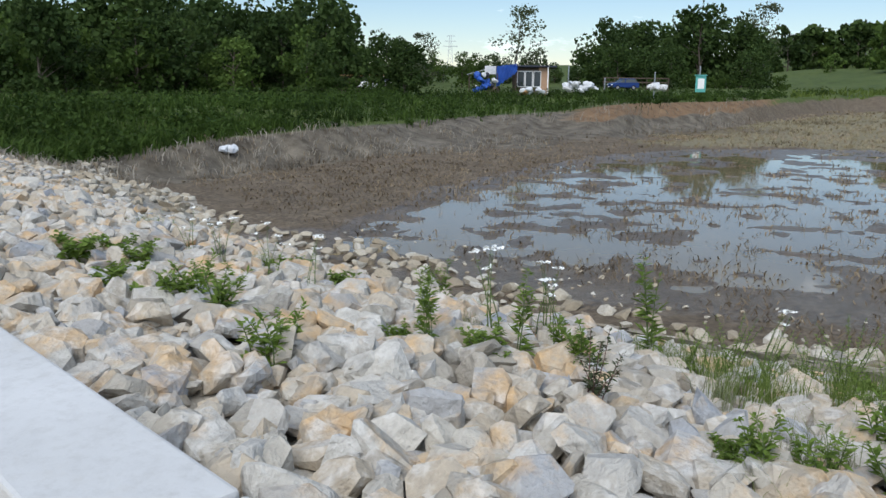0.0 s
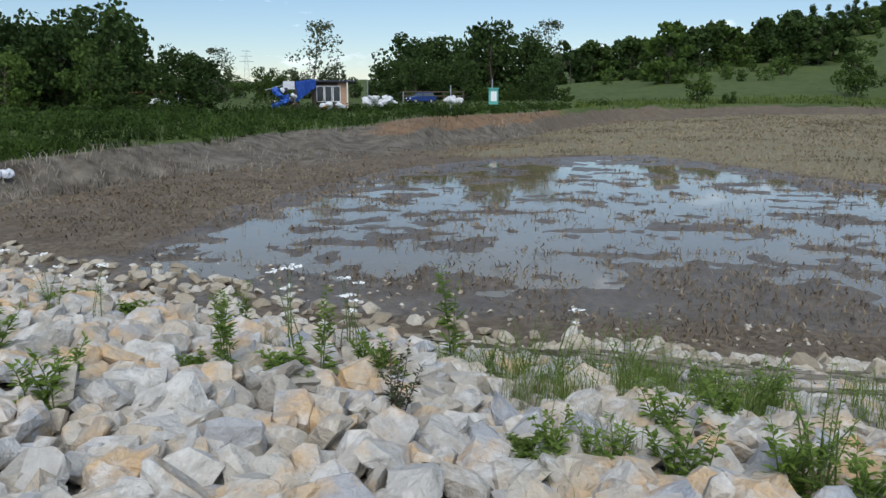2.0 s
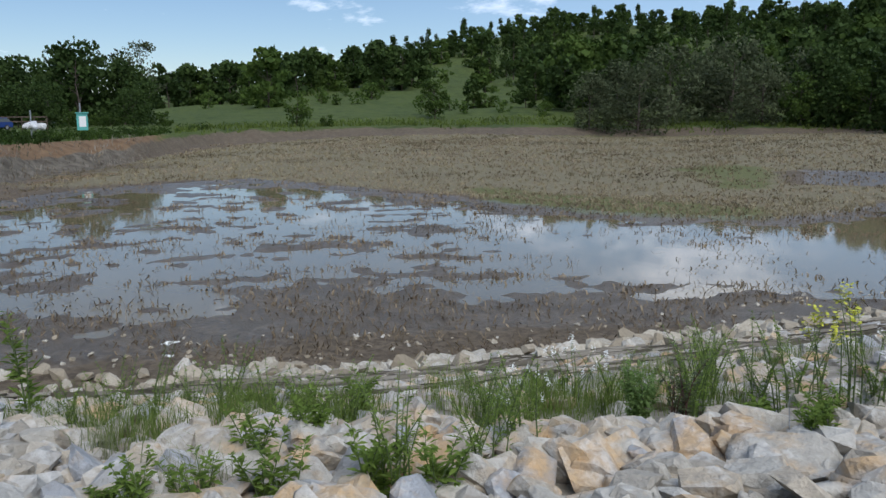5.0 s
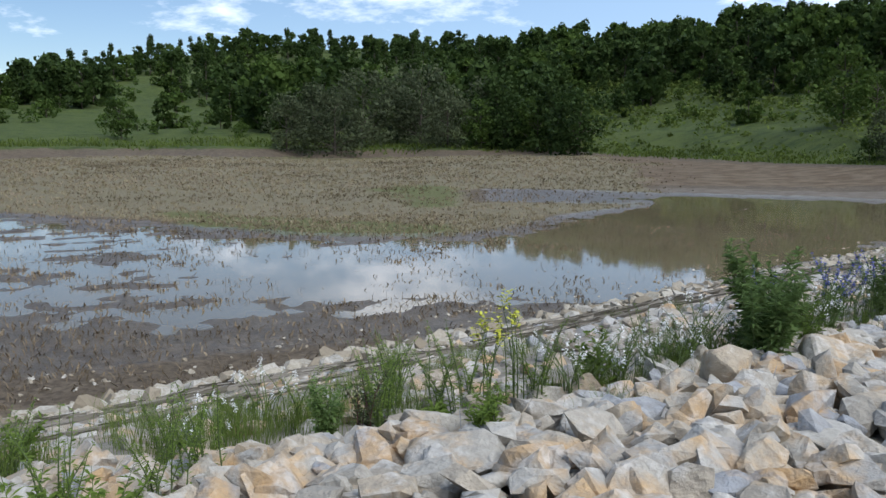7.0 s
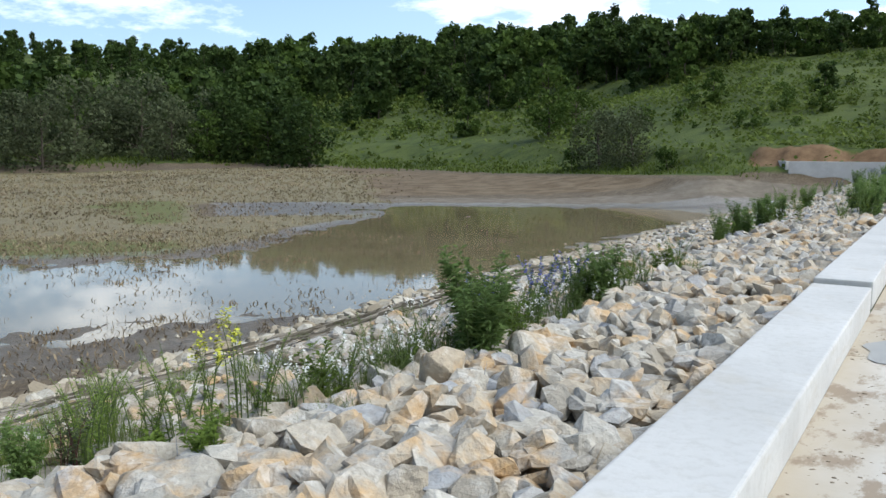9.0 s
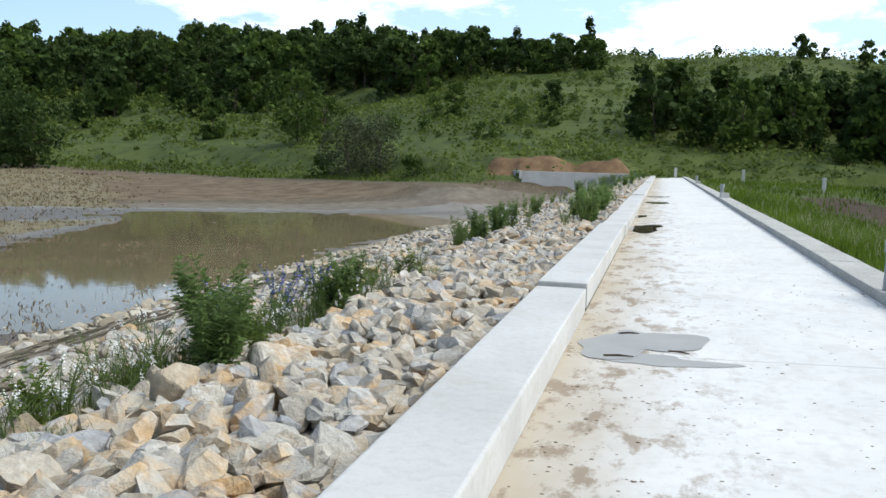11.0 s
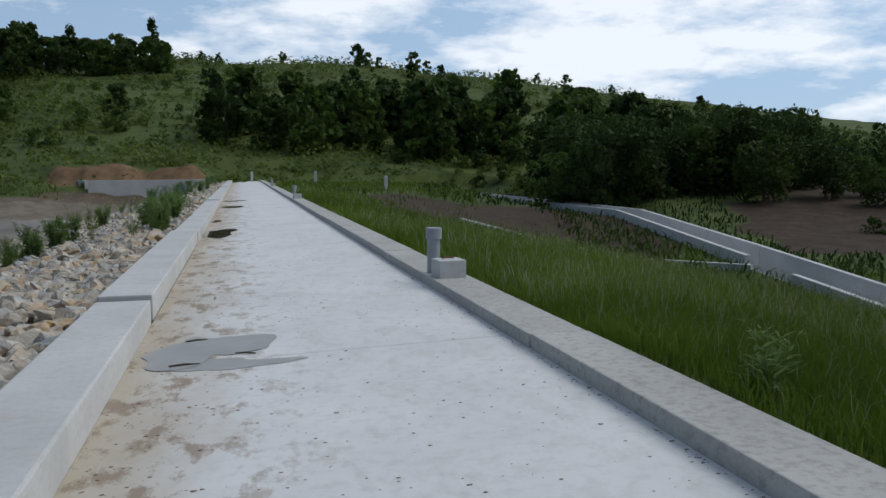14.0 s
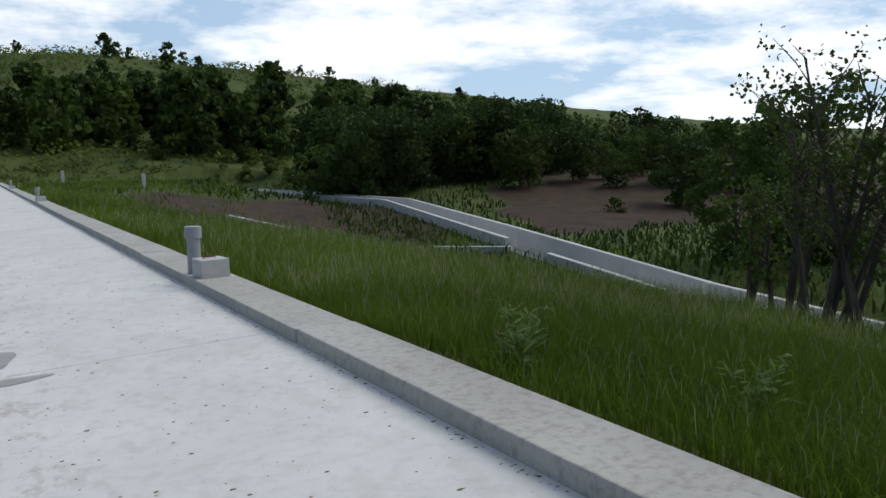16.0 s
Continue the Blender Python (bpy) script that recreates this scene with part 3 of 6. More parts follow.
# ---------------------------------------------------------------- trees
def rot_rand(rs):
    q = rs.normal(size=4)
    q /= np.linalg.norm(q)
    w, x, y, z = q
    return np.array([[1 - 2 * (y * y + z * z), 2 * (x * y - z * w), 2 * (x * z + y * w)], [2 * (x * y + z * w), 1 - 2 * (x * x + z * z), 2 * (y * z - x * w)], [2 * (x * z - y * w), 2 * (y * z + x * w), 1 - 2 * (x * x + y * y)]])


LEAF = np.array([[-0.55, -0.08, 0], [0.0, -0.48, 0.12], [0.6, 0.05, 0.0], [-0.02, 0.46, -0.10]])


def leaf_cloud(rs, centres, spread, size, count):
    """Many small bent leaf sprays round the clump centres."""
    vs, fs = [], []
    for c, sp in zip(centres, spread):
        d = rs.normal(size=(count, 3))
        d /= np.linalg.norm(d, axis=1)[:, None]
        pos = c + d * (sp * rs.uniform(0.35, 1.05, count) ** 0.6)[:, None] * np.array([1, 1, 0.8])
        for p in pos:
            s = size * rs.uniform(0.6, 1.5)
            vs.append(p + (LEAF * s) @ rot_rand(rs).T)
    v = np.concatenate(vs)
    n = len(v) // 4
    f = np.arange(n * 4).reshape(n, 4)
    return v, f


def make_tree(seed, height, width, mat, shape="round", clumps=26, leaves=34, size=0.42, bare=0.18, trunk=0.16):
    """A tree with a tapered trunk, limbs that reach into the crown and many leaf sprays."""
    rs = np.random.default_rng(seed)
    root = new("tree")
    bm = bmesh.new()
    lean = rs.normal(0, 0.03, 2) * height
    top = np.array([lean[0], lean[1], height * 0.8])
    pts = [np.array([0, 0, -0.4]), np.array([0, 0, height * 0.25]), top * 0.6 + rs.normal(0, 0.1, 3), top]
    tube(bm, pts, [trunk, trunk * 0.8, trunk * 0.5, trunk * 0.12], 7)
    cs, sp = [], []
    for i in range(clumps):
        h = rs.uniform(bare, 0.97)
        q = (h - bare) / (1 - bare)
        if shape == "round":
            rad_ = width * 0.5 * math.sqrt(max(0.05, 1 - (2 * q - 0.85) ** 2 / 1.4)) * 0.85
        elif shape == "cone":
            rad_ = width * 0.5 * (1 - q) ** 0.8
        elif shape == "tall":
            rad_ = width * 0.5 * (0.35 + 0.65 * math.sin(math.pi * min(1, q * 0.9 + 0.1)))
        else:
            rad_ = width * 0.5 * (1 - 0.6 * q)
        a = rs.uniform(0, 2 * math.pi)
        d = rad_ * math.sqrt(rs.uniform(0.08, 1))
        c = np.array([lean[0] * h + d * math.cos(a), lean[1] * h + d * math.sin(a), h * height])
        cs.append(c)
        sp.append(width * rs.uniform(0.10, 0.20))
        if i % 3 == 0:
            s = np.array([lean[0] * h * 0.7, lean[1] * h * 0.7, max(0.12, h - 0.22) * height])
            tube(bm, [s, (s + c) / 2 + rs.normal(0, 0.12, 3), c], [trunk * 0.38, trunk * 0.22, trunk * 0.06], 5)
    part("trunk", bm, M_BARK, root)
    v, f = leaf_cloud(rs, cs, sp, size, leaves)
    part("crown", mesh_from("crown", v, f, [mat]), None, root)
    return root


def place(proto, x, y, s=1.0, turn=0.0, sink=0.1):
    z = ground_z(x, y) - sink
    ob = copy_thing(proto, Matrix.LocRotScale((x, y, z), Euler((0, 0, turn)), None))
    ob.scale = (s, s, s * random.uniform(0.92, 1.08))
    return ob


def discard(root):
    for o in (*root.children_recursive, root):
        bpy.data.objects.remove(o)


P_ROUND = [tagged(make_tree(s, 9, 8.5, M_LEAFD, "round", 40, 52, 0.40, 0.06), "dense dark green broadleaf tree", "tree", "trees round the reservoir") for s in (1, 2, 3)]
P_FRESH = [tagged(make_tree(s, 7, 6.5, M_LEAF, "round", 34, 46, 0.34, 0.04), "mid-green bushy tree on the hillside", "tree", "trees on the hillside") for s in (4, 5)]
P_WOOD = [tagged(make_tree(s, 9, 7.5, m, "round", 28, 30, 0.74, 0.03), "dark green tree of the hill wood", "tree", "trees of the hill wood") for s, m in ((21, M_LEAFD), (22, M_LEAFD), (23, M_LEAF))]
P_PINE = [tagged(make_tree(s, 11, 5.5, M_LEAFD, "cone", 34, 30, 0.45, 0.12), "dark conifer on the ridge", "conifer", "conifers on the ridge") for s in (6, 7)]
P_WILLOW = [tagged(make_tree(s, 8, 9, M_LEAFG, "round", 44, 54, 0.30, 0.03), "grey-green willow at the water's edge", "willow", "willows on the far shore") for s in (8, 9)]
P_BUSH = [tagged(make_tree(s, 3.2, 4.4, M_LEAF, "round", 22, 34, 0.30, 0.0, 0.07), "rounded green bush on the slope", "bush", "bushes on the hillside") for s in (10, 11, 12)]
P_SCRUB = [tagged(make_tree(s, 3.0, 4.6, M_LEAF, "round", 13, 18, 0.42, 0.0, 0.05), "low scrub on the hill", "scrub") for s in (31, 32)]
P_BIRCH = [tagged(make_tree(13, 10, 6, M_LEAFG, "tall", 40, 34, 0.24, 0.14, 0.12), "airy grey-green birch behind the hut", "birch")]


WOOD_SPOTS = []


def grow(protos, az, r, s, **kw):
    x, y = polar(az, r)
    s *= float(spread_at(x, y))
    if r > 124 and protos[0] not in P_BIRCH:
        p = random.choice(protos)
        kind = P_SCRUB if p in P_BUSH else [p] if p in P_PINE + P_WOOD else P_WOOD
        q = {True: 0.8, False: 1.0}[p in P_FRESH]
        WOOD_SPOTS.append((x, y, s * q * random.uniform(0.9, 1.1), random.uniform(0, 6.28), random.randrange(len(kind)), kind))
        return
    return place(random.choice(protos), x, y, s, random.uniform(0, 6.28), **kw)


def belt(protos, az0, az1, step, r0, r1, s0, s1):
    """A belt of trees between two bearings and two distances."""
    for az in np.arange(az0, az1, step):
        grow(protos, az + random.uniform(-0.4, 0.4) * step, random.uniform(r0, r1), random.uniform(s0, s1))


def grove(protos, az0, az1, r0, r1, count, s0, s1, seed):
    """Trees in loose groups with gaps between them."""
    got = 0
    while got < count:
        az, r = random.uniform(az0, az1), random.uniform(r0, r1)
        if float(vnoise(az / 2.6, r / 9, seed)) + random.uniform(-0.35, 0.35) > -0.15:
            grow(protos, az, r, s0 + (s1 - s0) * random.random() ** 1.4)
            got += 1


# dark wood behind the near bank
belt(P_ROUND + P_FRESH, 116.5, 146, 1.5, 78, 84, 0.5, 0.95)
belt(P_ROUND, 117.5, 147, 1.5, 86, 96, 0.9, 1.2)
belt(P_ROUND, 119, 147, 1.6, 100, 108, 0.85, 1.12)
belt(P_ROUND + P_BUSH, 113, 120, 1.2, 74, 80, 0.5, 0.62)
belt(P_ROUND + P_FRESH, 107, 117, 0.8, 100, 125, 0.42, 0.58)
belt(P_ROUND, 100.5, 107, 1.0, 118, 130, 0.3, 0.42)
belt(P_ROUND, 90.5, 100.5, 0.8, 106, 122, 0.75, 0.98)
belt(P_ROUND + P_BUSH, 89, 100, 0.9, 98, 104, 0.45, 0.6)
belt(P_WOOD, 72, 90, 0.55, 185, 215, 0.75, 1.15)
grow(P_BIRCH, 105.6, 92, 0.97)
grow(P_BIRCH, 111.4, 108, 0.72)
grow(P_PINE, 93.6, 116, 0.88)
grow(P_BIRCH, 90.2, 112, 0.95)
grow(P_WOOD, 82.0, 150, 1.05)
grow(P_FRESH, 80.2, 113, 0.62)
grow(P_BUSH, 78.2, 112, 0.5)
# grey willows on the far shore
for az, r, s in ((60.5, 112, 0.85), (57.3, 111, 1.1), (55.5, 116, 1.15), (51.5, 118, 1.25), (49.6, 112, 0.95), (47.3, 116, 1.05), (58.8, 122, 1.0), (53.2, 122, 1.1)):
    grow(P_WILLOW, az, r, s)
belt(P_ROUND + P_FRESH, 41, 47.5, 0.9, 104, 114, 0.75, 1.0)
belt(P_ROUND + P_FRESH, 43, 64, 1.0, 126, 140, 0.75, 1.05)
belt(P_FRESH + P_BUSH, 60, 72, 0.9, 122, 150, 0.55, 0.8)
grow(P_WILLOW, 21.2, 106, 0.92)
grow(P_WILLOW, 19.0, 107, 0.85)
grow(P_BUSH, 16.8, 104, 0.8)
grow(P_BUSH, 23.0, 105, 0.75)
grow(P_FRESH, 24.6, 123.0, 1.3)
grow(P_FRESH, 22.8, 123.8, 0.95)
grow(P_FRESH, 14.0, 150, 0.85)
# hill wood in rows up to the ridge
for r0 in (182, 194, 206, 218, 230, 243):
    belt(P_WOOD + P_WOOD + P_PINE, 13 if r0 > 200 else 16, 44, 1.05, r0, r0 + 10, 0.9, 1.28)
    if r0 > 200:
        belt(P_WOOD, 4.5, 13, 1.05, r0, r0 + 10, 0.55, 0.85)
grove(P_WOOD, 42, 66, 146, 190, 55, 0.5, 1.05, 405)
grove(P_WOOD + P_PINE, 42, 68, 190, 250, 60, 0.55, 1.1, 406)
grove(P_WOOD + P_PINE, 42, 77, 250, 330, 75, 0.6, 1.05, 407)
belt(P_WOOD + P_WOOD + P_PINE, 42, 77, 0.6, 330, 350, 0.5, 0.85)
belt(P_WOOD, 42, 72, 0.7, 300, 325, 0.5, 0.85)
grove(P_WOOD + P_BUSH, 26, 43, 150, 184, 34, 0.4, 1.0, 408)
grow(P_PINE, 10.1, 236, 1.05)
grow(P_PINE, 5.2, 236, 1.0)
# bushes and small trees over the open slopes
for i in range(240):
    grow(P_BUSH, random.uniform(-50, 44), random.uniform(125, 235), random.uniform(0.18, 0.6))
for i in range(170):
    grow(P_BUSH, random.uniform(-50, 2), random.uniform(180, 330), random.uniform(0.15, 0.5))
for i in range(75):
    az, r = random.uniform(2, 42), random.uniform(126, 205)
    grow(P_BUSH + P_BUSH + P_FRESH, az, r, random.uniform(0.35, 0.9))
for i in range(60):
    grow(P_BUSH, random.uniform(64, 86), random.uniform(150, 300), random.uniform(0.5, 1.1))
belt(P_ROUND + P_FRESH, -35.5, -21, 1.1, 80, 94, 0.75, 1.0)
belt(P_ROUND, -36, -20, 1.5, 96, 104, 0.9, 1.05)
belt(P_FRESH + P_ROUND, -48, -21, 1.1, 108, 122, 0.6, 1.0)
# groups of trees across the foot of the open hill
grove(P_WOOD, -24, 2.5, 127, 150, 62, 0.35, 1.25, 401)
grove(P_WOOD, -27, -6, 148, 172, 40, 0.5, 1.15, 402)
grove(P_WOOD, -52, -26, 126, 152, 30, 0.4, 0.95, 403)
grove(P_FRESH + P_BUSH, -30, -3, 122, 128, 16, 0.3, 0.6, 404)
belt(P_BUSH, -56, -28, 1.0, 160, 200, 0.5, 1.0)
belt(P_BUSH, -58, -26, 1.2, 205, 240, 0.4, 0.8)
belt(P_WOOD, -13, -7.5, 1.5, 226, 240, 0.3, 0.55)
belt(P_BUSH, -30, -13, 1.6, 98, 118, 0.35, 0.6)
belt(P_ROUND + P_FRESH, -53, -37, 1.3, 84, 96, 0.5, 0.8)
grow(P_ROUND, -45.2, 76, 0.72)
grow(P_BUSH, -41.0, 70, 0.42)
grow(P_BUSH, -47.5, 66, 0.45)
grow(P_FRESH, -38.5, 104, 0.8)
grow(P_FRESH, -42.5, 98, 0.75)
for az, s in ((-3, 0.45), (-7.9, 0.75), (-8.6, 0.55), (-11.7, 0.8), (-12.6, 0.6), (-20, 0.4), (-22, 0.55), (-25, 0.4), (-30.6, 0.55), (-37, 0.5), (-41, 0.5), (2.2, 0.35), (1.2, 0.4)):
    grow(P_FRESH, az, 246, s)

wv, wf, wm, o = [], [], [], 0
cache = {}
wz = land(np.array([q[0] for q in WOOD_SPOTS]), np.array([q[1] for q in WOOD_SPOTS]))[0]
for (x, y, s, turn, i, protos), z in zip(WOOD_SPOTS, wz):
    p = protos[i]
    if p.name not in cache:
        got = []
        for ch in p.children:
            co = np.empty(len(ch.data.vertices) * 3)
            ch.data.vertices.foreach_get("co", co)
            got.append((co.reshape(-1, 3), [list(q.vertices) for q in ch.data.polygons], 0 if ch.name.startswith("trunk") else 2 if ch.data.materials[0] == M_LEAF else 1))
        cache[p.name] = got
    ca, sa = math.cos(turn) * s, math.sin(turn) * s
    m = np.array([[ca, -sa, 0], [sa, ca, 0], [0, 0, s]])
    for co, fc, mi in cache[p.name]:
        wv.append(co @ m.T + (x, y, z - 0.1))
        wf += [[a + o for a in q] for q in fc]
        wm += [mi] * len(fc)
        o += len(co)
tagged(new("hill_wood", mesh_from("hill_wood", np.concatenate(wv), wf, [M_BARK, M_LEAFD, M_LEAF], mat_ids=wm)), "dense mixed wood covering the hill and ridge", "wood", kind="stuff")

# ---------------------------------------------------------------- stones of the upstream face
def rock_mesh(seed, level):
    """A broken block: flat faces; from level 1 with chipped edges, at level 2 rough all over."""
    rs = np.random.default_rng(seed)
    bm = bmesh.new()
    dims = np.array([1.0, rs.uniform(0.55, 0.88), rs.uniform(0.34, 0.6)])
    skew = rs.uniform(-0.3, 0.3, 2)
    for p in rs.uniform(-1, 1, (26, 3)):
        p = p / np.sum(np.abs(p) ** 6) ** (1 / 6) * rs.uniform(0.88, 1.0)
        p = p + (skew[0] * p[2] * 0.6, skew[1] * p[2] * 0.6, 0)
        bm.verts.new(p * dims)
    bmesh.ops.convex_hull(bm, input=bm.verts)
    bmesh.ops.delete(bm, geom=[v for v in bm.verts if not v.link_faces], context="VERTS")
    bmesh.ops.dissolve_limit(bm, angle_limit=0.42, verts=bm.verts, edges=bm.edges)
    if level:
        bmesh.ops.bevel(bm, geom=bm.edges[:], offset=0.06, segments=1, affect="EDGES", profile=0.5)
    if level == 2:
        bmesh.ops.triangulate(bm, faces=bm.faces)
        bmesh.ops.subdivide_edges(bm, edges=[e for e in bm.edges if e.calc_length() > 0.4], cuts=1)
        bmesh.ops.triangulate(bm, faces=bm.faces)
        off_ = rs.uniform(0, 50)
        for v in bm.verts:
            c = v.co
            v.co = c * (1 + 0.075 * float(fbm(c.x * 2.3 + off_, c.y * 2.3 + c.z * 3.1, 3, seed)))
    bmesh.ops.triangulate(bm, faces=bm.faces)
    me = bpy.data.meshes.new("rock")
    bm.to_mesh(me)
    bm.free()
    if level == 2:
        me.polygons.foreach_set("use_smooth", [True] * len(me.polygons))
        me.set_sharp_from_angle(angle=radians(28))
    return me


def arrays(me):
    v = np.empty(len(me.vertices) * 3)
    me.vertices.foreach_get("co", v)
    f = np.array([p.vertices[:] for p in me.polygons])
    return v.reshape(-1, 3), f


def euler_mats(a, b, c):
    ca, sa, cb, sb, cc, sc = np.cos(a), np.sin(a), np.cos(b), np.sin(b), np.cos(c), np.sin(c)
    m = np.empty((len(a), 3, 3))
    m[:, 0, 0], m[:, 0, 1], m[:, 0, 2] = cc * cb, cc * sb * sa - sc * ca, cc * sb * ca + sc * sa
    m[:, 1, 0], m[:, 1, 1], m[:, 1, 2] = sc * cb, sc * sb * sa + cc * ca, sc * sb * ca - cc * sa
    m[:, 2, 0], m[:, 2, 1], m[:, 2, 2] = -sb, cb * sa, cb * ca
    return m


def scatter(n, x0, x1, y0, y1, radius, keep):
    """Points over a rectangle that keep their distance; radius and keep are functions of x, y."""
    px, py = rng.uniform(x0, x1, n), rng.uniform(y0, y1, n)
    ok = keep(px, py)
    px, py = px[ok], py[ok]
    pr = radius(px, py)
    grid, got, cell = {}, [], 0.5
    for i in range(len(px)):
        cx, cy, good = int(px[i] // cell), int(py[i] // cell), True
        for a in (-1, 0, 1):
            for b in (-1, 0, 1):
                for j in grid.get((cx + a, cy + b), ()):
                    if (px[i] - px[j]) ** 2 + (py[i] - py[j]) ** 2 < (0.5 * (pr[i] + pr[j])) ** 2:
                        good = False
                        break
                if not good:
                    break
            if not good:
                break
        if good:
            grid.setdefault((cx, cy), []).append(i)
            got.append(i)
    return px[got], py[got], pr[got]


ROCKS = [rock_mesh(100 + i, 2) for i in range(14)]
COARSE = [rock_mesh(150 + i, 1) for i in range(14)]
PEBBLES = [rock_mesh(200 + i, 0) for i in range(8)]


def join_rocks(name, protos, px, py, size, lift, mat, tilt=0.45):
    vs, fs, o = [], [], 0
    zz = land(px, py)[0]
    m = euler_mats(rng.normal(0, tilt, len(px)), rng.normal(0, tilt, len(px)), rng.uniform(0, 6.28, len(px)))
    for i in range(len(px)):
        v, f = protos[i % len(protos)]
        vs.append((v * size[i]) @ m[i].T + (px[i], py[i], zz[i] + lift[i]))
        fs.append(f + o)
        o += len(v)
    return mesh_from(name, np.concatenate(vs), np.concatenate(fs), [mat])


def edge_u(y):
    """How far the coarse riprap reaches down from the parapet."""
    return np.interp(y, [-14, -3, 1.5, 4, 8, 20, 110], [4.6, 4.2, 4.0, 2.5, 2.2, 2.6, 3.0])


riprap = tagged(new("riprap"), "heap of angular pale limestone riprap beside the parapet", "riprap", kind="structure")
bx, by, br = scatter(80000, -12, -1.43, -14, 104, lambda x, y: np.where(y < 30, rng.uniform(0.12, 0.225, len(x)) + rng.uniform(0.04, 0.16, len(x)) * (rng.random(len(x)) < 0.12), rng.uniform(0.24, 0.40, len(x))),
                     lambda x, y: (upstream(x, y) > 0.10) & (upstream(x, y) < edge_u(y) * (1 + 0.12 * vnoise(x, y, 3))))
order = np.argsort(np.hypot((bx + 2.8) * 0.8, (by - 2.2) * 0.75))
near, rest = order[:300], order[300:]
nz = land(bx, by)[0]
for i in near:
    ob = new("rock", ROCKS[i % 14])
    if not ROCKS[i % 14].materials:
        ROCKS[i % 14].materials.append(M_ROCK)
    ob.parent = riprap
    s = br[i] * 0.72
    ob.matrix_basis = Matrix.LocRotScale((bx[i], by[i], nz[i] + s * 0.28), Euler((random.gauss(0, 0.2), random.gauss(0, 0.2), random.uniform(0, 6.28))), (s * random.uniform(0.9, 1.3), s, s * random.uniform(0.85, 1.2)))
ra, pa = [arrays(m) for m in COARSE], [arrays(m) for m in PEBBLES]
tagged(part("rocks", join_rocks("rocks", ra, bx[rest], by[rest], br[rest] * 0.73, br[rest] * 0.21, M_ROCKS, 0.35), None, riprap), kind="stuff")
# filler stones in the joints
fx, fy = rng.uniform(-9, -1.43, 17000), rng.uniform(-10, 45, 17000)
ok = (upstream(fx, fy) > 0.05) & (upstream(fx, fy) < edge_u(fy))
fx, fy = fx[ok], fy[ok]
fs_ = rng.uniform(0.06, 0.17, len(fx))
tagged(part("small_stones", join_rocks("small_stones", pa, fx, fy, fs_, fs_ * 0.5 + 0.02, M_ROCKS), None, riprap), kind="stuff")
# one upright boulder at the edge of the heap
bould = tagged(new("boulder", rock_mesh(333, 2)), "upright pale boulder at the edge of the riprap", "boulder")
bould.data.materials.append(M_ROCK)
bould.matrix_basis = Matrix.LocRotScale((-3.15, 5.1, ground_z(-3.15, 5.1) + 0.17), Euler((0.3, 1.0, 2.3)), (0.25, 0.19, 0.27))

# finer gravel on the lower face, then weathered stones above the mud
k = Mat("weathered_stone", 0.9, 0.2)
c = k.ramp(k.island(), (0.0, (0.24, 0.20, 0.14)), (0.4, (0.36, 0.31, 0.23)), (0.75, (0.44, 0.40, 0.32)), (1.0, (0.50, 0.47, 0.41)))
n2 = k.noise(20, 4)
c = k.mix(k.ramp(n2, (0.3, 0.5), (0.6, 0.0)), c, (0.17, 0.14, 0.10))
k.bump(n2, 0.5, 0.02)
M_OLD = k.done(c)
gx_, gy_, gr_ = scatter(34000, -30, -3, -34, 45, lambda x, y: rng.uniform(0.13, 0.28, len(x)), lambda x, y: (upstream(x, y) > edge_u(y) * 0.95) & (upstream(x, y) < 9.5))
gravel = tagged(new("gravel", join_rocks("gravel", pa, gx_, gy_, gr_ * 0.60, gr_ * 0.10, M_ROCKS, 0.3)), "pale broken stones on the lower dam face", "gravel", kind="stuff")
ox_, oy_, or_ = scatter(15000, -36, -8, -34, 70, lambda x, y: rng.uniform(0.22, 0.5, len(x)), lambda x, y: (upstream(x, y) > 9.2 + 1.2 * vnoise(x / 2, y / 2, 5)) & (upstream(x, y) < 15.8 + 1.3 * vnoise(x / 3, y / 3, 6)))
tagged(new("shore_stones", join_rocks("shore_stones", pa, ox_, oy_, or_ * 0.6, or_ * 0.12, M_OLD, 0.35)), "weathered brownish stones above the mud", "stones", kind="stuff")
sx_, sy_ = rng.uniform(-28, -15, 1500), rng.uniform(-14, 50, 1500)
ok = (upstream(sx_, sy_) > 15.5) & (upstream(sx_, sy_) < 19.5)
sx_, sy_ = sx_[ok], sy_[ok]
ss_ = rng.uniform(0.03, 0.10, len(sx_))
tagged(new("mud_stones", join_rocks("mud_stones", pa, sx_, sy_, ss_, ss_ * 0.2, M_OLD)), "small stones scattered on the wet mud", "stones", kind="stuff")


